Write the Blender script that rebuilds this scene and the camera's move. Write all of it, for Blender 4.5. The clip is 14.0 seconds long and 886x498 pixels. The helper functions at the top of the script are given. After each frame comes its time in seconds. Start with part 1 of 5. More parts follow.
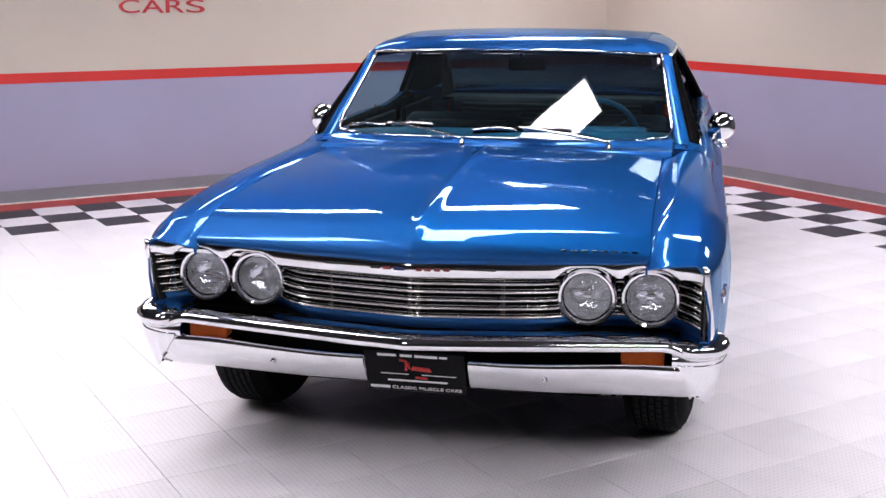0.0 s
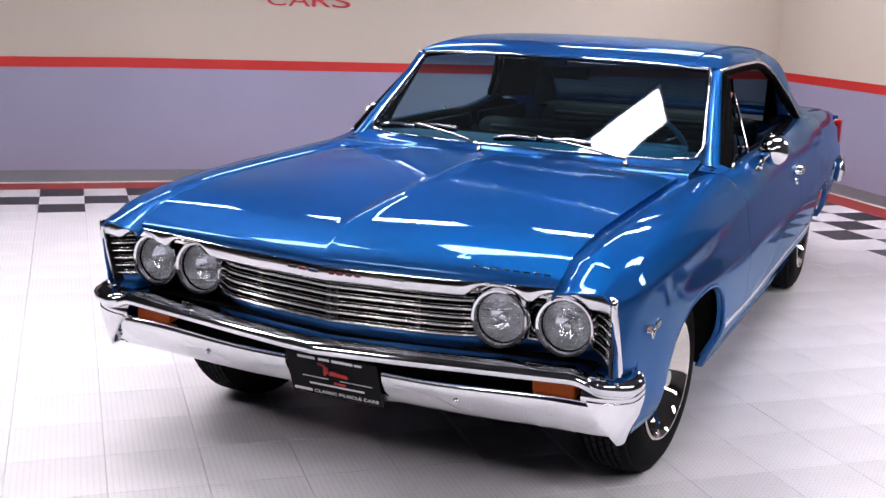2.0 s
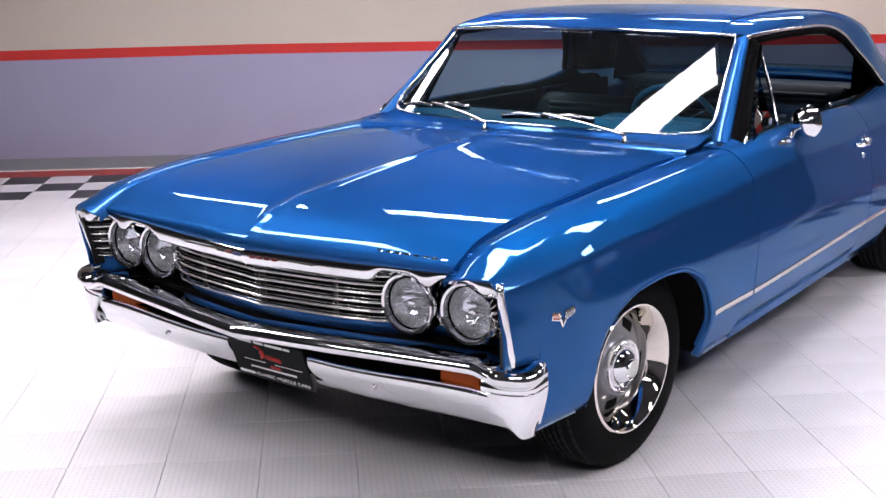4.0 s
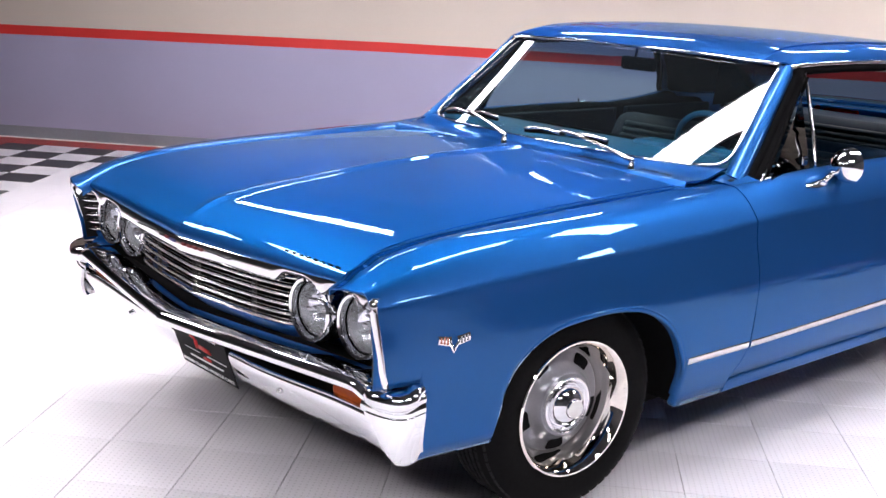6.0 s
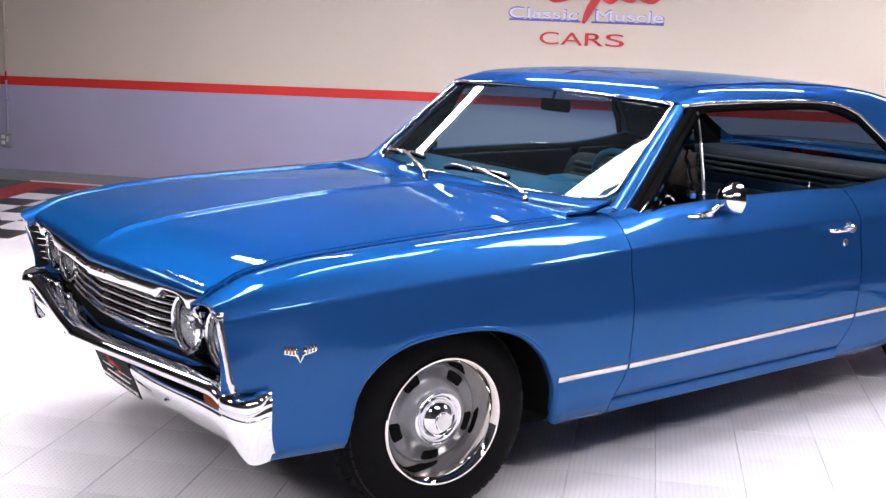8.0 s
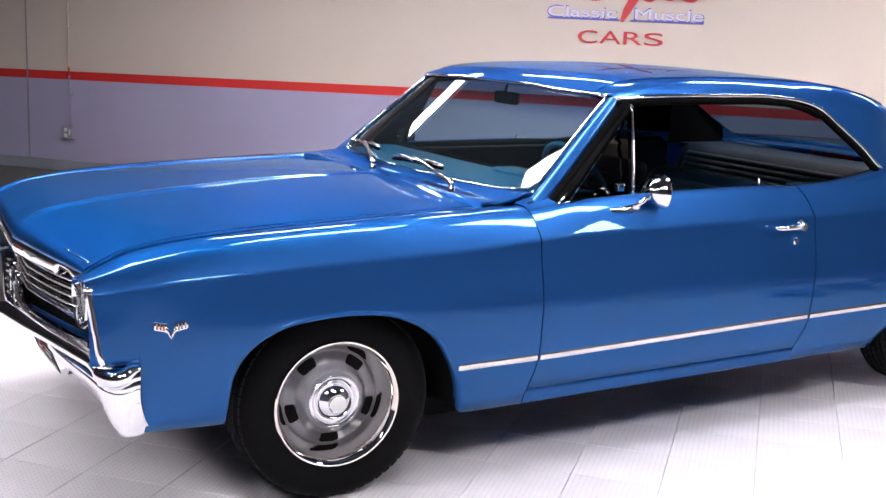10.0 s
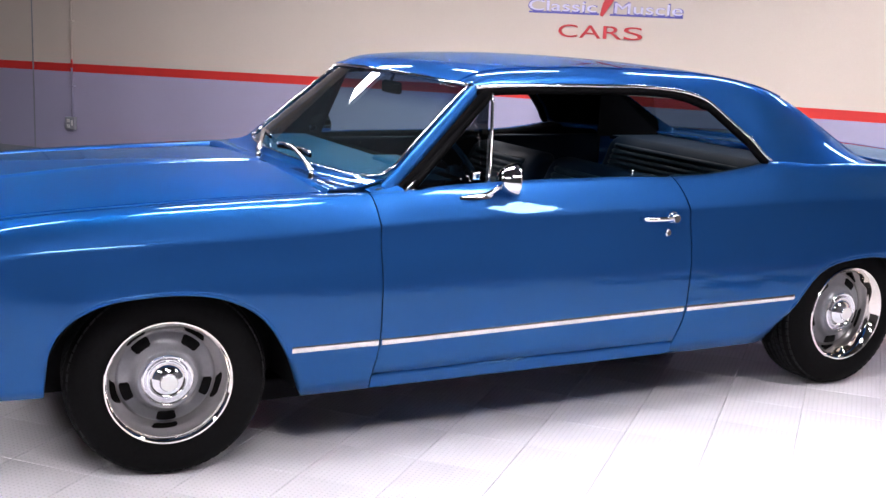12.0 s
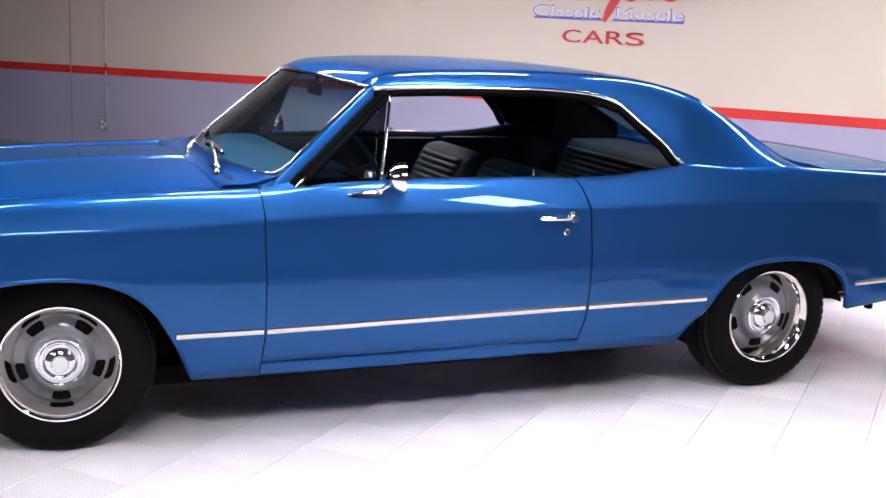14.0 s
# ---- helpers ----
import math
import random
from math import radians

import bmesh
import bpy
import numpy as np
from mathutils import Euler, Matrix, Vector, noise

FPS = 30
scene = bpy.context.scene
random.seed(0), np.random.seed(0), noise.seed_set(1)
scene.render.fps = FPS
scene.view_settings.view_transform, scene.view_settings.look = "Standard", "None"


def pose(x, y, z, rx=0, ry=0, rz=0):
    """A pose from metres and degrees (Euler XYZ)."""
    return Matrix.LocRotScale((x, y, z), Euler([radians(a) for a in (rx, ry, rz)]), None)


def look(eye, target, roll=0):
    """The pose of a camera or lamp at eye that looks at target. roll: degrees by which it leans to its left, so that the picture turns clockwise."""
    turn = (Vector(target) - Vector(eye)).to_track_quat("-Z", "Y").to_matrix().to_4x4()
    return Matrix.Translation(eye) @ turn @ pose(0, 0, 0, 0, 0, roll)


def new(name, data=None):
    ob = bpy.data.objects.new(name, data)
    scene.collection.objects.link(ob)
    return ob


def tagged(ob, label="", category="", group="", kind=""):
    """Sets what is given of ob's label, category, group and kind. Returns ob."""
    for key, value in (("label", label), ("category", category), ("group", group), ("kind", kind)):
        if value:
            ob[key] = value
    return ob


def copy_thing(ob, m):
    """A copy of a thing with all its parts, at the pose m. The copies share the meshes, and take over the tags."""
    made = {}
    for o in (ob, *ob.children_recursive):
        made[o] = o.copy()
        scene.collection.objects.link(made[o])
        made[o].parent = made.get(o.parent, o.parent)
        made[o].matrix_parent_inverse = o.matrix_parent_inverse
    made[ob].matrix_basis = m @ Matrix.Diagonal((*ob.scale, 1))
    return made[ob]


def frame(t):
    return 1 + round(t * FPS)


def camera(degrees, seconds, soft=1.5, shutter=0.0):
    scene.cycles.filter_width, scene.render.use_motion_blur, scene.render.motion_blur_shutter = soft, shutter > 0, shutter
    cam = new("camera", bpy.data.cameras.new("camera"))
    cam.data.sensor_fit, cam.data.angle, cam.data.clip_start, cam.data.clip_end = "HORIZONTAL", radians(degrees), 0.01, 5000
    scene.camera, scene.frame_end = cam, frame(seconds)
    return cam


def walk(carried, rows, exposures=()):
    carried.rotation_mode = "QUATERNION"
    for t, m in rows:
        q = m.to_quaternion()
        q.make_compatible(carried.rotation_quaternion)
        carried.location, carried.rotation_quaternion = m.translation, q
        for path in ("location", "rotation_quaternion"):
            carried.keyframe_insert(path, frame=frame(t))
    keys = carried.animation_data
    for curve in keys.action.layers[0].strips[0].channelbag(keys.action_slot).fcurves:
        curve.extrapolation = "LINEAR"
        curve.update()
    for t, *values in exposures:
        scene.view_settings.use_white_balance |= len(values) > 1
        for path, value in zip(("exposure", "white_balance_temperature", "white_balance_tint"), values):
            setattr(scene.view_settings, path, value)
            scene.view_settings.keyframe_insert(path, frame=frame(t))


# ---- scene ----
cam = camera(42.28, 14.0, soft=1.5)
PATH = [
    (0, (0.780, -4.014, 1.523), (0.377, -2.103, 1.091), 0.06),
    (0.5, (0.949, -3.884, 1.533), (0.493, -1.989, 1.085), -0.22),
    (1, (1.226, -3.819, 1.530), (0.656, -1.949, 1.106), 1.97),
    (1.5, (1.462, -3.741, 1.535), (0.758, -1.921, 1.095), 1.76),
    (2, (1.635, -3.595, 1.526), (0.834, -1.815, 1.093), 2.34),
    (2.5, (1.809, -3.467, 1.554), (0.943, -1.720, 1.110), 1.15),
    (3, (2.050, -3.329, 1.554), (1.044, -1.661, 1.100), 1.61),
    (3.5, (2.222, -3.203, 1.544), (1.148, -1.582, 1.077), -0.00),
    (6, (2.867, -2.386, 1.519), (1.428, -1.078, 1.051), 3.09),
    (6.5, (3.007, -2.280, 1.550), (1.544, -0.980, 1.139), 2.73),
    (7, (3.194, -2.197, 1.557), (1.662, -0.976, 1.154), 3.58),
    (7.5, (3.380, -2.135, 1.560), (1.838, -0.926, 1.163), 2.55),
    (7.7, (3.430, -2.118, 1.541), (1.884, -0.911, 1.148), 2.51),
    (9.8, (3.915, -1.599, 1.525), (2.248, -0.568, 1.125), 1.60),
    (10, (3.934, -1.532, 1.518), (2.261, -0.508, 1.127), 2.43),
    (10.5, (4.010, -1.360, 1.539), (2.339, -0.330, 1.156), 2.44),
    (11, (4.158, -1.172, 1.533), (2.460, -0.196, 1.126), 2.97),
    (11.5, (4.305, -1.012, 1.538), (2.578, -0.086, 1.139), 2.60),
    (12, (4.355, -0.874, 1.519), (2.619, 0.036, 1.119), 2.58),
    (12.5, (4.428, -0.730, 1.536), (2.696, 0.178, 1.114), 4.20),
    (13, (4.555, -0.592, 1.552), (2.800, 0.282, 1.154), 3.67),
    (13.5, (4.728, -0.424, 1.552), (2.937, 0.356, 1.120), 3.66),
    (14, (4.803, -0.273, 1.545), (2.997, 0.489, 1.148), 2.56),
]
EXPOSURE = [(0, -0.60), (3, -0.68), (3.7, -0.58), (6, -0.09), (14, -0.05)]
walk(cam, [(t, look(eye, target, roll)) for t, eye, target, roll in PATH], EXPOSURE)

# ---- world and exposure ----
world = bpy.data.worlds.new("dim_room")
scene.world = world
world.use_nodes = True
world.node_tree.nodes["Background"].inputs[0].default_value = (0.6, 0.62, 0.7, 1)
world.node_tree.nodes["Background"].inputs[1].default_value = 0.004
scene.view_settings.exposure = 0.0

# the room lies turned against the car: u runs along the long wall, v towards it
TURN = 42.46
TILE = 0.3048
ROOM = pose(-3.423, 3.394, 0, 0, 0, TURN)
U0, U1, V0, V1 = -13 * TILE, 17 * TILE, -36 * TILE, 2 * TILE - 0.012
CEIL = 2.96
LAMP_Z = 2.694
LAMP_WATTS = 58.0


# ---- small helpers ----
def pchip(keys):
    """A smooth curve through (position, value) keys that does not overshoot."""
    xs = np.array([k[0] for k in keys], float)
    ys = np.array([k[1] for k in keys], float)
    h = np.diff(xs)
    d = np.diff(ys) / h
    m = np.zeros_like(ys)
    m[0], m[-1] = d[0], d[-1]
    for k in range(1, len(xs) - 1):
        if d[k - 1] * d[k] > 0:
            w1, w2 = 2 * h[k] + h[k - 1], h[k] + 2 * h[k - 1]
            m[k] = (w1 + w2) / (w1 / d[k - 1] + w2 / d[k])

    def f(x):
        x = float(min(max(x, xs[0]), xs[-1]))
        k = int(min(max(np.searchsorted(xs, x) - 1, 0), len(xs) - 2))
        t = (x - xs[k]) / h[k]
        return float((1 + 2 * t) * (1 - t) ** 2 * ys[k] + t * (1 - t) ** 2 * h[k] * m[k] + t * t * (3 - 2 * t) * ys[k + 1] + t * t * (t - 1) * h[k] * m[k + 1])

    return f


def lin(a, b, n):
    return [a + (b - a) * k / (n - 1) for k in range(n)]


def spline(points, n):
    """n points along a smooth curve through the given ones."""
    pts = [Vector(p) for p in points]
    s = [0.0]
    for a, b in zip(pts, pts[1:]):
        s.append(s[-1] + (b - a).length)
    fs = [pchip([(t, p[c]) for t, p in zip(s, pts)]) for c in range(3)]
    return [Vector([f(t) for f in fs]) for t in lin(0, s[-1], n)]


def mesh_of(name, verts, faces, material, smooth=True):
    me = bpy.data.meshes.new(name)
    me.from_pydata([tuple(v) for v in verts], [], faces)
    me.materials.append(material)
    if smooth:
        me.polygons.foreach_set("use_smooth", [True] * len(me.polygons))
    me.update()
    return me


def link(name, me, parent=None, label=""):
    ob = new(name, me)
    if parent is not None:
        ob.parent = parent
    if label:
        ob["label"] = label
    return ob


def finish(bm, name, material, smooth=False):
    bmesh.ops.recalc_face_normals(bm, faces=bm.faces)
    me = bpy.data.meshes.new(name)
    bm.to_mesh(me)
    bm.free()
    me.materials.append(material)
    if smooth:
        me.polygons.foreach_set("use_smooth", [True] * len(me.polygons))
    return me


def part(name, bm, material, parent, label="", smooth=False):
    return link(name, finish(bm, name, material, smooth), parent, label)


def empty(name):
    return new(name)


def sheet(name, rows, material, parent, label="", thick=0.006, sharp=(), flip=False, closed=False):
    """A panel over rows of points, with an inner skin and edges. sharp: rows along which the panel is creased."""
    n, m = len(rows), len(rows[0])
    flat = [Vector(p) for r in rows for p in r]
    idx = lambda i, j: i * m + j % m
    jmax = m if closed else m - 1
    faces = []
    for i in range(n - 1):
        for j in range(jmax):
            f = (idx(i, j), idx(i, j + 1), idx(i + 1, j + 1), idx(i + 1, j))
            faces.append(f[::-1] if flip else f)
    bm = bmesh.new()
    vs = [bm.verts.new(p) for p in flat]
    for f in faces:
        try:
            bm.faces.new([vs[k] for k in f])
        except ValueError:
            pass
    bm.normal_update()
    if thick:
        inner = [bm.verts.new(v.co - v.normal * thick) for v in vs]
        for f in faces:
            try:
                bm.faces.new([inner[k] for k in f[::-1]])
            except ValueError:
                pass
        rim = []
        if not closed:
            rim = [[idx(i, 0) for i in range(n)], [idx(i, m - 1) for i in range(n)]]
        rim += [[idx(0, j) for j in range(m)], [idx(n - 1, j) for j in range(m)]]
        for line in rim:
            for a, b in zip(line, line[1:]):
                try:
                    f = bm.faces.new((vs[a], vs[b], inner[b], inner[a]))
                except ValueError:
                    continue
                for e in f.edges:
                    e.smooth = False
        bmesh.ops.recalc_face_normals(bm, faces=bm.faces)
    for i in sharp:
        for j in range(jmax):
            e = bm.edges.get((vs[idx(i, j)], vs[idx(i, j + 1)]))
            if e:
                e.smooth = False
    for f in bm.faces:
        f.smooth = True
    me = bpy.data.meshes.new(name)
    bm.to_mesh(me)
    bm.free()
    me.materials.append(material)
    return link(name, me, parent, label)


def box_bm(bm, x0, x1, y0, y1, z0, z1, bevel=0.0, segments=2, m=None):
    r = bmesh.ops.create_cube(bm, size=1)
    mat = Matrix.Translation(((x0 + x1) / 2, (y0 + y1) / 2, (z0 + z1) / 2)) @ Matrix.Diagonal((abs(x1 - x0), abs(y1 - y0), abs(z1 - z0), 1))
    bmesh.ops.transform(bm, matrix=mat, verts=r["verts"])
    if bevel:
        es = list({e for v in r["verts"] for e in v.link_edges})
        b = bmesh.ops.bevel(bm, geom=es, offset=bevel, segments=segments, affect="EDGES", profile=0.5)
        vv = list({v for f in b["faces"] for v in f.verts} | {v for v in r["verts"] if v.is_valid})
    else:
        vv = r["verts"]
    if m is not None:
        bmesh.ops.transform(bm, matrix=m, verts=vv)
    return bm


def box(x0, x1, y0, y1, z0, z1, bevel=0.0, segments=2):
    return box_bm(bmesh.new(), x0, x1, y0, y1, z0, z1, bevel, segments)


def lathe_rows(profile, n=48, axis="x"):
    """Rows for sheet(): a profile of (radius, along) turned round an axis."""
    rows = []
    for r, a in profile:
        row = []
        for k in range(n):
            c, s = math.cos(2 * math.pi * k / n) * r, math.sin(2 * math.pi * k / n) * r
            row.append((a, c, s) if axis == "x" else (c, a, s) if axis == "y" else (c, s, a))
        rows.append(row)
    return rows


def lathe(name, profile, material, parent, label="", n=48, axis="x", m=None, out=None):
    rows = lathe_rows(profile, n, axis)
    if m is not None:
        rows = [[m @ Vector(p) for p in r] for r in rows]
    verts = [p for r in rows for p in r]
    faces = []
    for i in range(len(rows) - 1):
        for j in range(n):
            faces.append((i * n + j, i * n + (j + 1) % n, (i + 1) * n + (j + 1) % n, (i + 1) * n + j))
    me = mesh_of(name, verts, faces, material)
    bm = bmesh.new()
    bm.from_mesh(me)
    bmesh.ops.remove_doubles(bm, verts=bm.verts, dist=1e-5)
    bmesh.ops.recalc_face_normals(bm, faces=bm.faces)
    if out is not None and sum((f.normal * f.calc_area() for f in bm.faces), Vector()).dot(Vector(out)) < 0:
        bmesh.ops.reverse_faces(bm, faces=bm.faces)
    for e in bm.edges:
        if len(e.link_faces) == 2 and e.calc_face_angle(0) > radians(35):
            e.smooth = False
    bm.to_mesh(me)
    bm.free()
    return link(name, me, parent, label)


def tube(name, points, radius, material, parent, label="", n=10, flat=1.0, up=(0, 0, 1)):
    """A bar swept along points; flat squeezes it along the given up direction."""
    pts = [Vector(p) for p in points]
    radii = radius if isinstance(radius, (list, tuple)) else [radius] * len(pts)
    verts, faces = [], []
    for k, p in enumerate(pts):
        d = (pts[min(k + 1, len(pts) - 1)] - pts[max(k - 1, 0)]).normalized()
        side = d.cross(Vector(up))
        side = side.normalized() if side.length > 1e-4 else d.orthogonal().normalized()
        top = side.cross(d).normalized()
        for j in range(n):
            a = 2 * math.pi * j / n
            verts.append(p + radii[k] * (math.cos(a) * side + math.sin(a) * flat * top))
    for k in range(len(pts) - 1):
        for j in range(n):
            faces.append((k * n + j, k * n + (j + 1) % n, (k + 1) * n + (j + 1) % n, (k + 1) * n + j))
    faces.append(tuple(range(n))[::-1])
    faces.append(tuple(range((len(pts) - 1) * n, len(pts) * n)))
    me = mesh_of(name, verts, faces, material)
    bm = bmesh.new()
    bm.from_mesh(me)
    bmesh.ops.recalc_face_normals(bm, faces=bm.faces)
    bm.to_mesh(me)
    bm.free()
    return link(name, me, parent, label)


def mirrored(p):
    return Vector((-p[0], p[1], p[2]))


# ---- materials ----
def material(name, color, rough=0.5, metal=0.0, coat=0.0, spec=0.5, grain=0.0, scale=40.0, bump=0.0, stain=0.0, stain_scale=2.0, ior=1.5, coat_rough=0.03, vary=0.0):
    mat = bpy.data.materials.new(name)
    mat.use_nodes = True
    nt = mat.node_tree
    b = nt.nodes["Principled BSDF"]
    b.inputs["Base Color"].default_value = (*color, 1)
    b.inputs["Roughness"].default_value = rough
    b.inputs["Metallic"].default_value = metal
    b.inputs["Coat Weight"].default_value = coat
    b.inputs["Coat Roughness"].default_value = coat_rough
    b.inputs["Specular IOR Level"].default_value = spec
    b.inputs["IOR"].default_value = ior
    if grain or stain or bump or vary:
        tc = nt.nodes.new("ShaderNodeTexCoord")
        fine = nt.nodes.new("ShaderNodeTexNoise")
        fine.inputs["Scale"].default_value = scale
        fine.inputs["Detail"].default_value = 6
        nt.links.new(tc.outputs["Object"], fine.inputs["Vector"])
        wide = nt.nodes.new("ShaderNodeTexNoise")
        wide.inputs["Scale"].default_value = stain_scale
        wide.inputs["Detail"].default_value = 4
        nt.links.new(tc.outputs["Object"], wide.inputs["Vector"])

        def shade(source, amount, last):
            mr = nt.nodes.new("ShaderNodeMapRange")
            mr.inputs["From Min"].default_value, mr.inputs["From Max"].default_value = 0.25, 0.75
            mr.inputs["To Min"].default_value, mr.inputs["To Max"].default_value = 1 - amount, 1 + amount
            nt.links.new(source, mr.inputs["Value"])
            mul = nt.nodes.new("ShaderNodeVectorMath")
            mul.operation = "MULTIPLY"
            if last is None:
                mul.inputs[0].default_value = color
            else:
                nt.links.new(last, mul.inputs[0])
            nt.links.new(mr.outputs[0], mul.inputs[1])
            return mul.outputs[0]

        last = None
        if grain:
            last = shade(fine.outputs["Fac"], grain, last)
        if stain:
            last = shade(wide.outputs["Fac"], stain, last)
        if vary:
            info = nt.nodes.new("ShaderNodeObjectInfo")
            last = shade(info.outputs["Random"], vary, last)
        if last is not None:
            nt.links.new(last, b.inputs["Base Color"])
        if bump:
            bp = nt.nodes.new("ShaderNodeBump")
            bp.inputs["Strength"].default_value = 1.0
            bp.inputs["Distance"].default_value = bump
            nt.links.new(fine.outputs["Fac"], bp.inputs["Height"])
            nt.links.new(bp.outputs[0], b.inputs["Normal"])
        rr = nt.nodes.new("ShaderNodeMapRange")
        rr.inputs["To Min"].default_value, rr.inputs["To Max"].default_value = rough * 0.85, min(1, rough * 1.2)
        nt.links.new(wide.outputs["Fac"], rr.inputs["Value"])
        nt.links.new(rr.outputs[0], b.inputs["Roughness"])
    return mat


def glow(name, color, strength):
    mat = bpy.data.materials.new(name)
    mat.use_nodes = True
    b = mat.node_tree.nodes["Principled BSDF"]
    b.inputs["Base Color"].default_value = (0.8, 0.8, 0.8, 1)
    b.inputs["Emission Color"].default_value = (*color, 1)
    b.inputs["Emission Strength"].default_value = strength
    return mat


def pane_glass(name, tint, band=None, ior=1.52, film=0.0):
    """Thin tinted glass: clear straight through, with a mirror share by Fresnel. band: a darker tint above a height."""
    mat = bpy.data.materials.new(name)
    mat.use_nodes = True
    nt = mat.node_tree
    nt.nodes.remove(nt.nodes["Principled BSDF"])
    out = nt.nodes["Material Output"]
    clear = nt.nodes.new("ShaderNodeBsdfTransparent")
    clear.inputs[0].default_value = (*tint, 1)
    gloss = nt.nodes.new("ShaderNodeBsdfGlossy")
    gloss.inputs["Roughness"].default_value = 0.0
    fres = nt.nodes.new("ShaderNodeFresnel")
    fres.inputs[0].default_value = ior
    mix = nt.nodes.new("ShaderNodeMixShader")
    nt.links.new(fres.outputs[0], mix.inputs[0])
    nt.links.new(clear.outputs[0], mix.inputs[1])
    nt.links.new(gloss.outputs[0], mix.inputs[2])
    nt.links.new(mix.outputs[0], out.inputs[0])
    # film: share of an even pale blue veil mixed over the pane
    if film:
        veil = nt.nodes.new("ShaderNodeBsdfDiffuse")
        veil.inputs[0].default_value = (0.55, 0.68, 0.78, 1)
        over = nt.nodes.new("ShaderNodeMixShader")
        over.inputs[0].default_value = film
        nt.links.new(mix.outputs[0], over.inputs[1])
        nt.links.new(veil.outputs[0], over.inputs[2])
        nt.links.new(over.outputs[0], out.inputs[0])
    if band:
        tc = nt.nodes.new("ShaderNodeTexCoord")
        sep = nt.nodes.new("ShaderNodeSeparateXYZ")
        nt.links.new(tc.outputs["Object"], sep.inputs[0])
        mr = nt.nodes.new("ShaderNodeMapRange")
        mr.interpolation_type = "SMOOTHSTEP"
        mr.inputs["From Min"].default_value, mr.inputs["From Max"].default_value = band[0], band[1]
        nt.links.new(sep.outputs["Z"], mr.inputs["Value"])
        cm = nt.nodes.new("ShaderNodeMix")
        cm.data_type = "RGBA"
        cm.inputs[6].default_value = (*tint, 1)
        cm.inputs[7].default_value = (*band[2], 1)
        nt.links.new(mr.outputs[0], cm.inputs[0])
        nt.links.new(cm.outputs[2], clear.inputs[0])
    return mat


def floor_tile(name, color, holes=0.22):
    """Moulded plastic floor tile: a lattice of small drain holes, fine scuffs and a slight sheen."""
    mat = material(name, color, 0.34, 0, 0, 0.5, grain=0.03, scale=160, bump=0.0006, stain=0.09, stain_scale=1.6, vary=0.02)
    nt = mat.node_tree
    b = nt.nodes["Principled BSDF"]
    tc = nt.nodes.new("ShaderNodeTexCoord")
    rot = nt.nodes.new("ShaderNodeMapping")
    rot.inputs["Scale"].default_value = (52.5, 52.5, 0)
    nt.links.new(tc.outputs["Object"], rot.inputs["Vector"])
    vor = nt.nodes.new("ShaderNodeTexVoronoi")
    vor.inputs["Scale"].default_value = 1.0
    vor.inputs["Randomness"].default_value = 0.0
    nt.links.new(rot.outputs[0], vor.inputs["Vector"])
    mr = nt.nodes.new("ShaderNodeMapRange")
    mr.inputs["From Min"].default_value, mr.inputs["From Max"].default_value = 0.13, 0.2
    mr.inputs["To Min"].default_value, mr.inputs["To Max"].default_value = 1 - holes, 1.0
    nt.links.new(vor.outputs["Distance"], mr.inputs["Value"])
    old = b.inputs["Base Color"].links[0].from_socket
    mul = nt.nodes.new("ShaderNodeVectorMath")
    mul.operation = "MULTIPLY"
    nt.links.new(old, mul.inputs[0])
    nt.links.new(mr.outputs[0], mul.inputs[1])
    nt.links.new(mul.outputs[0], b.inputs["Base Color"])
    return mat


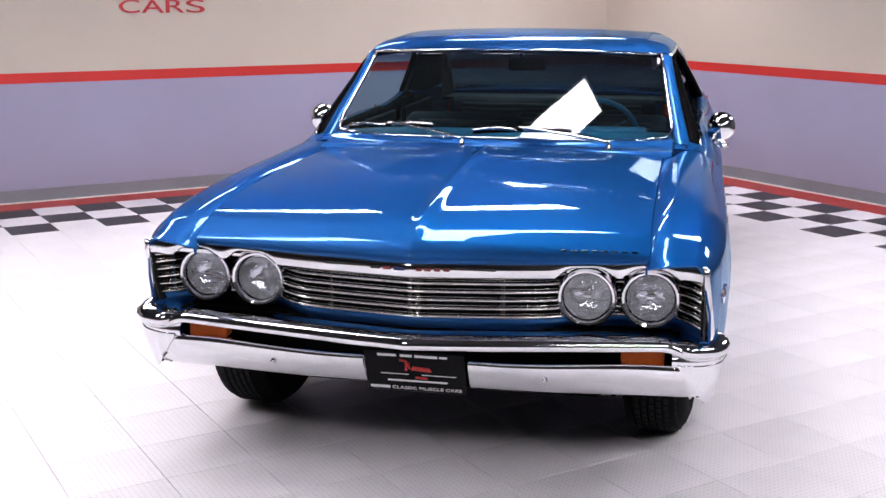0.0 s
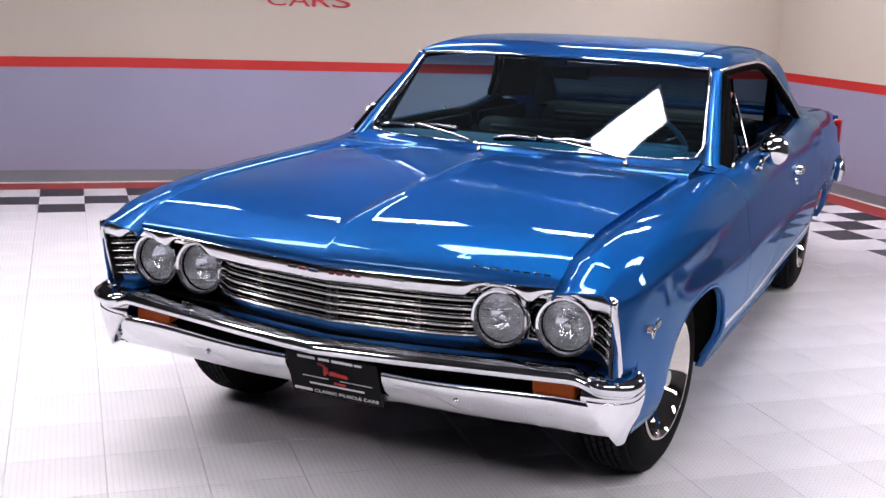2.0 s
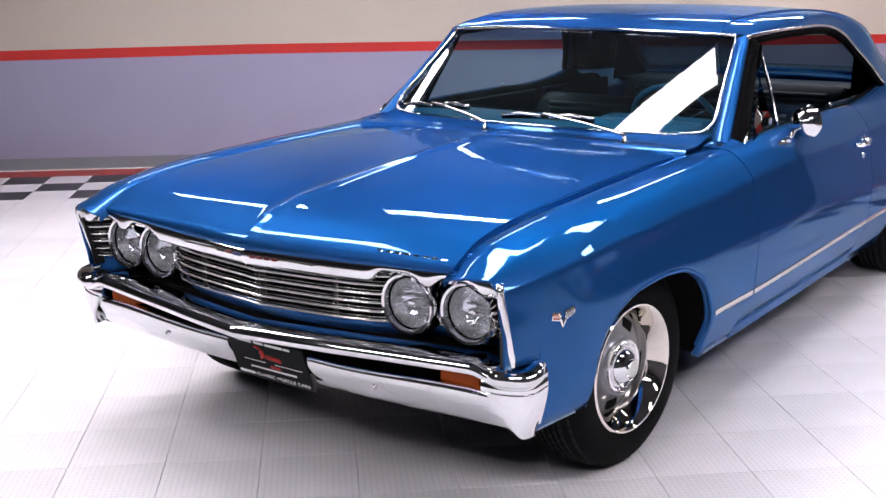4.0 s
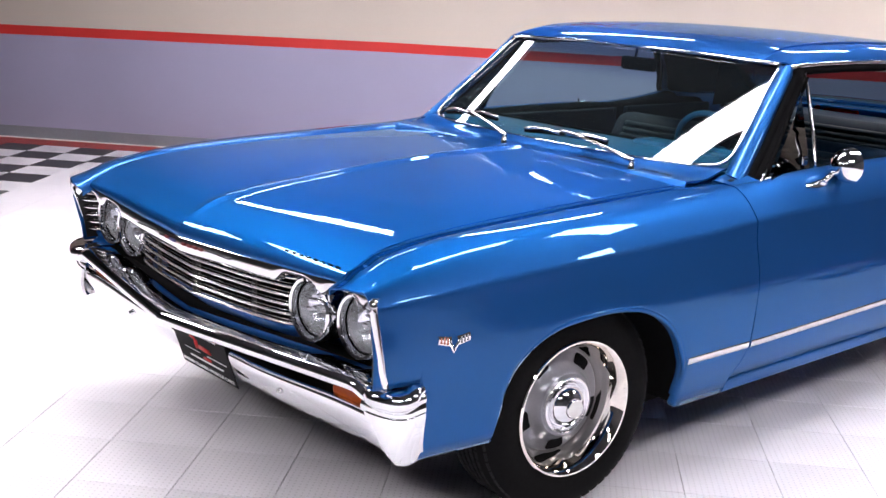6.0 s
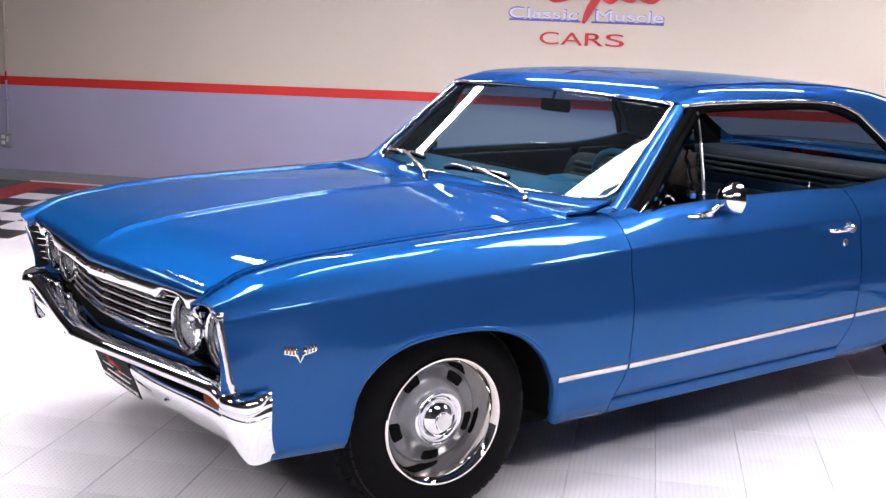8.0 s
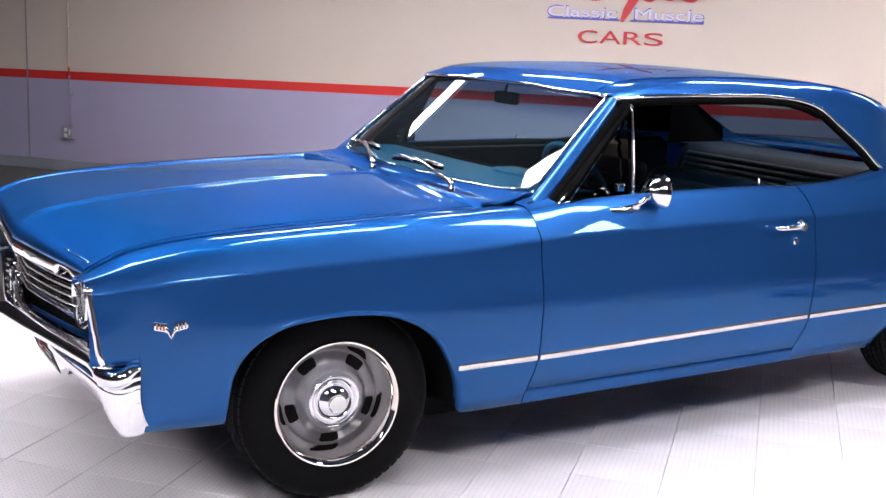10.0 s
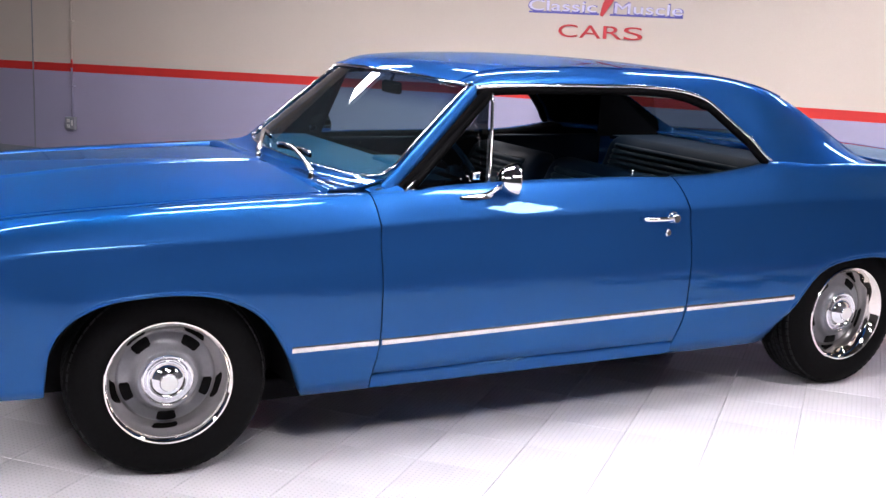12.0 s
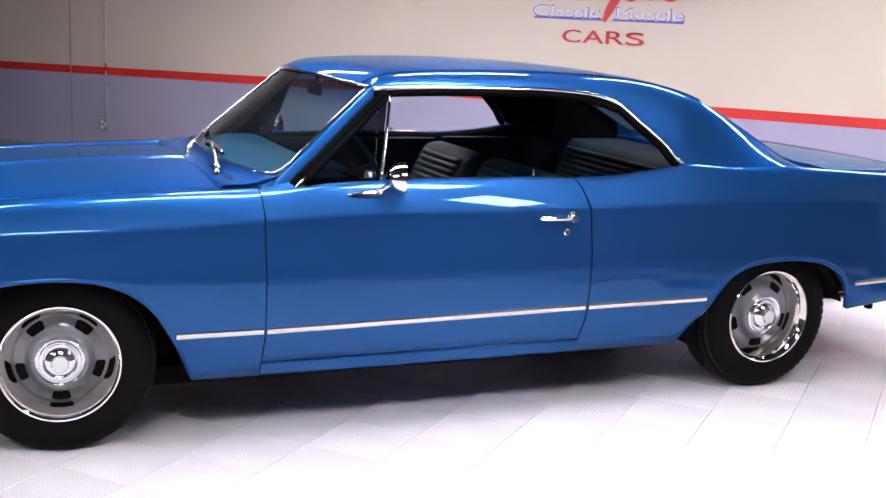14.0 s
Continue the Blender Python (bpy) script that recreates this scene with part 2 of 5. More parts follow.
def car_paint(name):
    """Blue metallic base coat with fine flakes under a clear, slightly rippled lacquer."""
    mat = bpy.data.materials.new(name)
    mat.use_nodes = True
    nt = mat.node_tree
    b = nt.nodes["Principled BSDF"]
    tc = nt.nodes.new("ShaderNodeTexCoord")
    flake = nt.nodes.new("ShaderNodeTexNoise")
    flake.inputs["Scale"].default_value = 900
    nt.links.new(tc.outputs["Object"], flake.inputs["Vector"])
    tone = nt.nodes.new("ShaderNodeMix")
    tone.data_type = "RGBA"
    tone.inputs[6].default_value = (0.0110, 0.059, 0.202, 1)
    tone.inputs[7].default_value = (0.0190, 0.092, 0.294, 1)
    nt.links.new(flake.outputs["Fac"], tone.inputs[0])
    nt.links.new(tone.outputs[2], b.inputs["Base Color"])
    b.inputs["Metallic"].default_value = 0.88
    b.inputs["Specular IOR Level"].default_value = 0.05
    b.inputs["Specular Tint"].default_value = (0.10, 0.45, 0.85, 1)
    b.inputs["Roughness"].default_value = 0.49
    peel = nt.nodes.new("ShaderNodeTexNoise")
    peel.inputs["Scale"].default_value = 42
    nt.links.new(tc.outputs["Object"], peel.inputs["Vector"])
    bp = nt.nodes.new("ShaderNodeBump")
    bp.inputs["Distance"].default_value = 0.00008
    nt.links.new(peel.outputs["Fac"], bp.inputs["Height"])
    fres = nt.nodes.new("ShaderNodeFresnel")
    fres.inputs[0].default_value = 1.52
    clear = nt.nodes.new("ShaderNodeMapRange")
    clear.inputs["From Min"].default_value, clear.inputs["From Max"].default_value = 0.06, 0.34
    nt.links.new(fres.outputs[0], clear.inputs["Value"])
    tint = nt.nodes.new("ShaderNodeMix")
    tint.data_type = "RGBA"
    tint.inputs[6].default_value = (0.30, 0.60, 0.84, 1)
    tint.inputs[7].default_value = (0.48, 0.64, 0.79, 1)
    nt.links.new(clear.outputs[0], tint.inputs[0])
    gloss = nt.nodes.new("ShaderNodeBsdfGlossy")
    gloss.inputs["Roughness"].default_value = 0.012
    nt.links.new(tint.outputs[2], gloss.inputs["Color"])
    nt.links.new(bp.outputs[0], gloss.inputs["Normal"])
    mix = nt.nodes.new("ShaderNodeMixShader")
    nt.links.new(fres.outputs[0], mix.inputs[0])
    nt.links.new(b.outputs[0], mix.inputs[1])
    nt.links.new(gloss.outputs[0], mix.inputs[2])
    nt.links.new(mix.outputs[0], nt.nodes["Material Output"].inputs[0])
    return mat


PAINT = car_paint("blue_metallic_paint")
CHROME = material("chrome", (0.82, 0.83, 0.85), 0.05, 1.0, grain=0.02, scale=20, stain=0.02)
RING_CHROME = material("warm_chrome", (0.80, 0.76, 0.70), 0.035, 1.0, grain=0.02, scale=20, stain=0.02)
BRIGHT = material("polished_alloy", (0.75, 0.74, 0.72), 0.16, 1.0, grain=0.03, scale=60, stain=0.03)
BEZEL = material("satin_bezel", (0.93, 0.93, 0.94), 0.24, 1.0, grain=0.03, scale=60)
REFLECTOR = material("silvered_reflector", (0.95, 0.96, 0.98), 0.11, 0.85, grain=0.02, scale=45, bump=0.005)
JOINT = material("pale_joint", (0.55, 0.55, 0.56), 0.7, grain=0.1, scale=60)
DARK_METAL = material("blackened_metal", (0.02, 0.02, 0.022), 0.45, 0.3, grain=0.2, scale=50)
BLACK = material("black_underbody", (0.004, 0.004, 0.0045), 0.9, spec=0.1, grain=0.3, scale=30, bump=0.001)
RUBBER = material("tyre_rubber", (0.005, 0.005, 0.0053), 0.75, spec=0.07, grain=0.2, scale=80, bump=0.0004, stain=0.15, stain_scale=6)
TREAD = material("worn_tread_rubber", (0.016, 0.016, 0.017), 0.85, spec=0.1, grain=0.2, scale=80, bump=0.0004, stain=0.2, stain_scale=8)
SEAL = material("black_seal", (0.003, 0.003, 0.0034), 0.8, spec=0.02, grain=0.1, scale=90)
GREY_STEEL = material("silver_wheel_paint", (0.21, 0.215, 0.24), 0.30, 0.55, coat=0.3, grain=0.05, scale=120, stain=0.06)
AMBER = material("amber_lens", (0.30, 0.050, 0.004), 0.35, spec=0.15, grain=0.1, scale=150)
RED_LENS = material("red_lens", (0.5, 0.015, 0.01), 0.15, coat=0.6, grain=0.08, scale=150)
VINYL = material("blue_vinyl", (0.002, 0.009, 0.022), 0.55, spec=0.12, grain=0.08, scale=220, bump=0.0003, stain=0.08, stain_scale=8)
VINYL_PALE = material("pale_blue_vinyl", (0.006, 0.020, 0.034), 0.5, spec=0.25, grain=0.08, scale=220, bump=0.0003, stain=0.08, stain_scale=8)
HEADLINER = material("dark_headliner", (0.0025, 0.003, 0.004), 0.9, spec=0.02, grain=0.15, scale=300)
DASH = material("blue_dash_paint", (0.012, 0.12, 0.25), 0.35, coat=0.2, grain=0.08, scale=100)
PLATE = material("black_plate", (0.006, 0.006, 0.0065), 0.6, spec=0.1, grain=0.1, scale=100)
WHITE_INK = material("white_print", (0.72, 0.72, 0.72), 0.5, grain=0.03)
RED_INK = material("red_print", (0.5, 0.02, 0.02), 0.5, grain=0.05)
FADED = material("faded_orange_enamel", (0.34, 0.11, 0.07), 0.45, grain=0.1, scale=90)
EMBLEM_RED = material("dark_red_enamel", (0.12, 0.008, 0.010), 0.3, grain=0.05)
EMBLEM_BLUE = material("dark_blue_enamel", (0.015, 0.02, 0.12), 0.3, grain=0.05)
WHITE_METAL = material("white_enamel", (0.75, 0.75, 0.74), 0.4, grain=0.02, scale=60)
WALL_CREAM = material("cream_wall_paint", (0.50, 0.445, 0.39), 0.75, grain=0.025, scale=180, bump=0.0005, stain=0.035, stain_scale=0.9)
WALL_LILAC = material("lilac_wall_paint", (0.30, 0.29, 0.42), 0.7, grain=0.025, scale=180, bump=0.0005, stain=0.05, stain_scale=1.1)
STRIPE = material("red_wall_paint", (0.50, 0.018, 0.016), 0.6, grain=0.04, scale=120, stain=0.05)
COVE = material("grey_cove_base", (0.20, 0.215, 0.25), 0.55, grain=0.06, scale=90, stain=0.1, stain_scale=3)
DARK_WALL = material("unlit_wall_charcoal", (0.055, 0.055, 0.062), 0.75, grain=0.05, scale=120, bump=0.0005, stain=0.08, stain_scale=0.8)
CEILING = material("dark_ceiling_paint", (0.035, 0.036, 0.04), 0.9, grain=0.1, scale=30, bump=0.001, stain=0.1)
CONCRETE = material("grey_concrete", (0.10, 0.105, 0.10), 0.7, grain=0.12, scale=35, bump=0.001, stain=0.15, stain_scale=1.2)
TILE_WHITE = floor_tile("white_floor_tile", (0.83, 0.805, 0.865))
TILE_BLACK = floor_tile("black_floor_tile", (0.022, 0.022, 0.026), 0.25)
TILE_RED = floor_tile("red_floor_tile", (0.42, 0.022, 0.018), 0.25)
SIGN_RED = material("red_sign_acrylic", (0.42, 0.022, 0.03), 0.4, grain=0.04, scale=60)
SIGN_BLUE = material("blue_sign_acrylic", (0.09, 0.09, 0.36), 0.4, grain=0.04, scale=60)
SIGN_PALE = material("pale_sign_acrylic", (0.55, 0.54, 0.72), 0.4, grain=0.04, scale=60)
LAMP = glow("fluorescent_diffuser", (1.0, 0.945, 0.975), LAMP_WATTS)
GLASS = pane_glass("windscreen_glass", (0.31, 0.47, 0.48), (1.16, 1.26, (0.05, 0.10, 0.24)), film=0.005)
GLASS_REAR = pane_glass("rear_glass", (0.10, 0.15, 0.165))
GLASS_VENT = pane_glass("vent_glass", (0.03, 0.04, 0.045), None, 1.22)
LENS = pane_glass("headlamp_glass", (0.90, 0.92, 0.96))
flutes = LENS.node_tree.nodes.new("ShaderNodeTexWave")
flutes.bands_direction = "X"
flutes.inputs["Scale"].default_value = 26
flute_coords = LENS.node_tree.nodes.new("ShaderNodeTexCoord")
LENS.node_tree.links.new(flute_coords.outputs["Object"], flutes.inputs["Vector"])
flute_bump = LENS.node_tree.nodes.new("ShaderNodeBump")
flute_bump.inputs["Distance"].default_value = 0.0015
LENS.node_tree.links.new(flutes.outputs["Fac"], flute_bump.inputs["Height"])
LENS.node_tree.links.new(flute_bump.outputs[0], LENS.node_tree.nodes["Glossy BSDF"].inputs["Normal"])


# ---- room ----
def placed(ob, m=ROOM):
    ob.matrix_world = m
    return ob


def slab(name, x0, x1, y0, y1, z0, z1, mat, label="", category="", parent=None, bevel=0.0):
    ob = link(name, finish(box(x0, x1, y0, y1, z0, z1, bevel), name, mat), parent)
    if parent is None:
        placed(ob)
        tagged(ob, label, category, kind="structure")
    elif label:
        ob["label"] = label
    return ob


US, UE = -8.2, U1
VD = -2.80
STRIPE_LO, STRIPE_HI, BASE_HI = 0.886, 0.962, 0.10


def wall(name, along, a0, a1, at, inward, label):
    """A painted wall: cream above, lilac dado and red stripe a coat of paint proud of it. along: u or v."""
    t = 0.14 * -inward

    def slab_at(nm, z0, z1, proud, depth, mat, parent, text=""):
        lo, hi = sorted((at + inward * proud, at + depth))
        if along == "u":
            return slab(nm, a0, a1, lo, hi, z0, z1, mat, text, "wall", parent)
        return slab(nm, lo, hi, a0, a1, z0, z1, mat, text, "wall", parent)

    w = slab_at(name, 0, CEIL, 0, t, WALL_CREAM, None, label)
    painted = [slab_at("dado", BASE_HI, STRIPE_LO, 0.002, 0.0, WALL_LILAC, w, "lilac painted lower wall")]
    painted.append(slab_at("stripe", STRIPE_LO, STRIPE_HI, 0.004, 0.0, STRIPE, w, "red painted stripe"))
    if along == "u":
        for ob in painted:
            bm = bmesh.new()
            bm.from_mesh(ob.data)
            bmesh.ops.bisect_plane(bm, geom=bm.verts[:] + bm.edges[:] + bm.faces[:], plane_co=(-0.6, 0, 0), plane_no=(1, 0, 0))
            for v in bm.verts:
                if v.co.z > 0.5:
                    v.co.z -= 0.0118 * max(0.0, -0.6 - v.co.x)
            bm.to_mesh(ob.data)
            bm.free()
    return w


wall("wall_long", "u", US, UE, V1, -1, "cream wall with lilac lower half and red stripe")
wall("wall_right", "v", VD, V1, U1, -1, "cream wall with lilac lower half and red stripe")
# unseen walls; their charcoal stands for darkness that body and chrome reflect
slab("wall_right_dark", U1, U1 + 0.14, V0, VD, 0, CEIL, DARK_WALL, "plain unseen wall, its darkness put into the charcoal colour", "wall")
slab("wall_far_end", US - 0.14, US, V0, V1, 0, CEIL, DARK_WALL, "plain unseen wall, its darkness put into the charcoal colour", "wall")
slab("wall_behind", US, UE, V0 - 0.14, V0, 0, CEIL, DARK_WALL, "plain unseen wall, its darkness put into the charcoal colour", "wall")
for nm, (x0, x1, y0, y1) in {
    "baseboard_long": (US, UE, V1 - 0.012, V1 - 0.001),
    "baseboard_right": (U1 - 0.012, U1 - 0.001, VD, V1 - 0.012),
}.items():
    b = slab(nm, x0, x1, y0, y1, 0.0, BASE_HI, COVE, "grey rubber cove base along the wall", "baseboard", bevel=0.004)
    if nm == "baseboard_long":
        slab("toe", U0, UE - 0.02, y0 - 0.012, y0 - 0.0005, 0.0, 0.010, WHITE_METAL, "pale sealant bead", parent=b, bevel=0.003)
    else:
        slab("toe", x0 - 0.012, x0 - 0.0005, VD, V1 - 0.03, 0.0, 0.010, WHITE_METAL, "pale sealant bead", parent=b, bevel=0.003)
slab("ceiling", US - 0.14, UE + 0.14, V0 - 0.14, V1 + 0.14, CEIL, CEIL + 0.12, CEILING, "dark painted ceiling above the showroom", "ceiling")
slab("ground", US - 0.14, UE + 0.14, V0 - 0.14, V1 + 0.14, -0.20, -0.014, CONCRETE, "grey concrete slab under the floor tiles", "floor")
slab("floor_end", US, U0 - 0.002, V0, V1, -0.014, -0.002, CONCRETE, "bare grey concrete floor past the tiles", "floor")
slab("joint_strip", -4.628, -4.614, V1 - 0.0065, V1 - 0.0045, BASE_HI, CEIL, COVE, "narrow grey joint strip up the wall", "trim")


def outlet():
    root = empty("wall_outlet")
    placed(root, ROOM @ pose(-4.18, V1, 0.362))
    tagged(root, "surface steel outlet box with a thin conduit rising from it", "outlet")
    part("box", box(-0.052, 0.052, -0.05, -0.006, -0.06, 0.06, 0.006), COVE, root)
    for z in (-0.026, 0.026):
        part("socket", box(-0.03, 0.002, -0.056, -0.0495, z - 0.016, z + 0.016, 0.003), JOINT, root, "pale socket face")
    part("switch", box(0.018, 0.036, -0.056, -0.0495, -0.02, 0.03, 0.003), JOINT, root, "pale cover plate")
    tube("conduit", [(0.012, -0.018, 0.055), (0.012, -0.018, STRIPE_LO - 0.365)], 0.009, WALL_LILAC, root, "thin lilac painted conduit")
    tube("conduit", [(0.012, -0.018, STRIPE_LO - 0.365), (0.012, -0.018, STRIPE_HI - 0.365)], 0.009, STRIPE, root, "thin red painted conduit")
    tube("conduit", [(0.012, -0.018, STRIPE_HI - 0.365), (0.012, -0.018, 2.33)], 0.009, WALL_CREAM, root, "thin cream painted conduit")
    for z in (0.35, 0.95, 1.6):
        part("strap", box(-0.02, 0.044, -0.036, -0.005, z - 0.008, z + 0.008, 0.003), WALL_LILAC if z < 0.4 else WALL_CREAM, root)


outlet()


def letters(text, width, height, depth, mat, name):
    """Built-in lettering, scaled to a width and height, its left foot at the origin, standing in the xz plane."""
    cu = bpy.data.curves.new(name, "FONT")
    cu.body = text
    cu.size = 1.0
    cu.extrude = 0.01
    tmp = bpy.data.objects.new("tmp_text", cu)
    scene.collection.objects.link(tmp)
    bpy.context.view_layer.update()
    me = bpy.data.meshes.new_from_object(tmp.evaluated_get(bpy.context.evaluated_depsgraph_get()))
    bpy.data.objects.remove(tmp)
    co = np.array([v.co for v in me.vertices])
    lo, hi = co.min(0), co.max(0)
    for v in me.vertices:
        x, y, z = (np.array(v.co) - lo) / np.maximum(hi - lo, 1e-9)
        v.co = (x * width, -z * depth, y * height)
    me.flip_normals()
    me.materials.clear()
    me.materials.append(mat)
    me.update()
    return me


def sign():
    root = empty("wall_sign")
    placed(root, ROOM @ pose(0, V1 - 0.0005, 0))
    tagged(root, "dealership wall lettering in red and blue acrylic", "sign")
    u = 0.497
    for ch, w in zip("CARS", (0.165, 0.185, 0.158, 0.158)):
        ob = link("letter", letters(ch, w * 0.93, 0.099, 0.012, SIGN_RED, "letter"), root, "red letter")
        ob.location = (u, 0, 1.391)
        u += w + 0.005

    def word(text, x0, w):
        back = link("letter_outline", letters(text, w + 0.016, 0.098, 0.008, SIGN_BLUE, "letter_outline"), root, "blue letter outline")
        back.location = (x0 - 0.008, 0, 1.580)
        face = link("letter_face", letters(text, w, 0.080, 0.013, SIGN_PALE, "letter_face"), root, "pale lilac letter face")
        face.location = (x0, 0, 1.590)

    word("Classic", 0.245, 0.545)
    word("Muscle", 0.935, 0.525)
    part("underline", box(0.245, 0.815, -0.009, 0, 1.570, 1.584, 0.002), SIGN_BLUE, root, "blue underline")
    part("underline", box(0.900, 1.465, -0.009, 0, 1.570, 1.584, 0.002), SIGN_BLUE, root, "blue underline")
    # red brush strokes of the emblem, a plain shape
    strokes = [
        [(0.835, 1.565, 0.012), (0.875, 1.66, 0.030), (0.93, 1.76, 0.034), (1.02, 1.90, 0.030), (1.12, 2.03, 0.018)],
        [(0.62, 2.086, 0.012), (0.70, 2.016, 0.028), (0.76, 1.896, 0.034), (0.82, 1.836, 0.030), (0.93, 1.796, 0.020)],
        [(0.52, 1.771, 0.010), (0.60, 1.736, 0.018), (0.70, 1.756, 0.020), (0.78, 1.836, 0.014)],
        [(1.05, 1.836, 0.014), (1.13, 1.776, 0.022), (1.20, 1.756, 0.020), (1.27, 1.816, 0.012)],
        [(1.22, 1.896, 0.012), (1.28, 1.776, 0.022), (1.36, 1.751, 0.020), (1.45, 1.806, 0.010)],
        [(0.98, 1.756, 0.010), (1.04, 1.738, 0.016), (1.10, 1.766, 0.010)],
    ]
    for s in strokes:
        pts = spline([(a, b, w) for a, b, w in s], 22)
        rows = []
        for k, p in enumerate(pts):
            d = pts[min(k + 1, 21)] - pts[max(k - 1, 0)]
            nrm = Vector((-d[1], d[0])).normalized()
            rows.append([(p[0] + nrm[0] * p[2] * c, -0.012, p[1] + nrm[1] * p[2] * c) for c in (-1, 0, 1)])
        sheet("brush_stroke", rows, SIGN_RED, root, "red brush stroke shape", thick=0.011)


sign()


# ---- ceiling lights ----
def ceiling_light(length, width):
    """A hung panel light: a shallow white housing on four rods, open below round a glowing diffuser."""
    root = empty("ceiling_light")
    tagged(root, "white rectangular fluorescent panel light, lit, hung below a dark ceiling", "lamp", "ceiling lights")
    l, w = length / 2, width / 2
    part("housing", box(-l - 0.02, l + 0.02, -w - 0.02, w + 0.02, 0.0, 0.07, 0.004), WHITE_METAL, root, "white steel housing")
    for sx in (-0.42, 0.42):
        for sy in (-0.1, 0.1):
            tube("rod", [(sx, sy, 0.069), (sx, sy, CEIL - LAMP_Z)], 0.004, DARK_METAL, root, n=6)
    part("diffuser", box(-l, l, -w, w, -0.006, -0.001), LAMP, root, "glowing diffuser")
    for s in (-1, 1):
        part("frame_side", box(-l - 0.02, l + 0.02, s * (w + 0.0005), s * (w + 0.02), -0.012, -0.0005, 0.002), WHITE_METAL, root)
        part("frame_end", box(s * (l + 0.0005), s * (l + 0.02), -w, w, -0.012, -0.0005, 0.002), WHITE_METAL, root)
    return root


# places in the room's frame, in rows along the long wall
model = None
# those at v -6.95 and -8.60 are added unseen to brighten floor and nose
LAMPS = [(-1.06, -1.75), (0.70, -1.75), (2.47, -1.75), (3.87, -0.60), (-2.83, -4.35), (-1.06, -4.35), (0.70, -4.35), (2.47, -4.35), (4.59, -4.80), (-2.83, -6.95), (2.47, -6.95), (0.70, -8.60), (-1.06, -8.60)]
for u, v in LAMPS:
    m = ROOM @ pose(u, v, LAMP_Z)
    if model is None:
        model = ceiling_light(1.19, 0.29)
        model.matrix_world = m
    else:
        copy_thing(model, m)


# ---- the car: x across, y from nose to tail, front axle at y = 0 ----
car = empty("car")
tagged(car, "blue metallic two-door hardtop muscle car with chrome trim, parked", "car")

xC = pchip([(-0.79, 0.850), (-0.70, 0.880), (-0.6, 0.900), (-0.4, 0.918), (0, 0.928), (0.68, 0.932), (1.2, 0.940), (2.0, 0.940), (2.6, 0.942), (3.2, 0.935), (3.7, 0.922), (4.08, 0.90)])
zC = pchip([(-0.79, 0.738), (-0.6, 0.765), (-0.3, 0.784), (0, 0.793), (0.4, 0.803), (0.7, 0.820), (1.1, 0.832), (2.0, 0.833), (2.6, 0.842), (3.3, 0.835), (4.08, 0.81)])
xD = pchip([(-0.79, 0.868), (-0.70, 0.888), (-0.6, 0.905), (-0.4, 0.933), (0, 0.952), (0.6, 0.963), (1.3, 0.968), (2.0, 0.967), (2.6, 0.967), (3.1, 0.962), (3.7, 0.945), (4.08, 0.925)])
xE = pchip([(-0.79, 0.872), (-0.70, 0.885), (-0.6, 0.900), (-0.4, 0.925), (0, 0.945), (0.4, 0.948), (0.8, 0.957), (2.0, 0.957), (2.6, 0.956), (3.1, 0.948), (3.7, 0.925), (4.08, 0.905)])
xG = pchip([(-0.79, 0.850), (-0.6, 0.852), (-0.4, 0.868), (0, 0.880), (0.46, 0.868), (0.8, 0.873), (2.0, 0.876), (2.5, 0.872), (3.1, 0.868), (3.7, 0.850), (4.08, 0.83)])


def ramp(v, a, b):
    t = min(1.0, max(0.0, (v - a) / (b - a)))
    return t * t * (3 - 2 * t)


def side_x(y, z):
    return pchip([(0.20, xG(y) - 0.006), (0.24, xG(y)), (0.44, xE(y)), (0.62, xD(y)), (zC(y) - 0.045, xC(y) + 0.003), (zC(y), xC(y)), (zC(y) + 0.2, xC(y) - 0.12)])(z)


FRONT_ARCH = [(-0.400, 0.342), (-0.397, 0.42), (-0.388, 0.48), (-0.352, 0.548), (-0.28, 0.603), (-0.18, 0.633), (-0.03, 0.642), (0.09, 0.632), (0.20, 0.595), (0.29, 0.528), (0.352, 0.432), (0.392, 0.352), (0.438, 0.245)]
REAR_ARCH = [(2.470, 0.250), (2.535, 0.360), (2.590, 0.454), (2.66, 0.536), (2.771, 0.582), (2.946, 0.596), (3.099, 0.580), (3.23, 0.528), (3.306, 0.435), (3.345, 0.348)]


def lower_edge(y):
    for arch in (FRONT_ARCH, REAR_ARCH):
        if arch[0][0] <= y <= arch[-1][0]:
            return pchip(arch)(y)
    if y < -0.645:
        return 0.552
    if y < -0.635:
        return 0.552 - 0.21 * (y + 0.645) / 0.010
    if y < -0.4:
        return 0.342
    if y < 2.47:
        return 0.243
    return pchip([(3.345, 0.348), (3.6, 0.378), (4.08, 0.42)])(y)


def stations(a, b, extra=()):
    ys = set(round(v, 4) for v in lin(a, b, max(8, int((b - a) / 0.03))))
    for arch in (FRONT_ARCH, REAR_ARCH):
        for lo, hi, n in ((arch[0][0], arch[0][0] + 0.06, 14), (arch[-1][0] - 0.12, arch[-1][0], 12)):
            ys |= set(round(v, 4) for v in lin(lo, hi, n) if a < v < b)
    return sorted(ys | set(extra))


def side_rows(y, top, n=14):
    """From a top run of points down over the crease to the lower edge."""
    c = (xC(y), zC(y))
    rows = list(top) + [c]
    lo = lower_edge(y)
    for z in [c[1] - 0.007] + lin(c[1] - 0.014, lo, n - 1):
        rows.append((side_x(y, z), z))
    rows.append((rows[-1][0] - 0.022, rows[-1][1] + 0.002))
    return [(x, y, z) for x, z in rows]


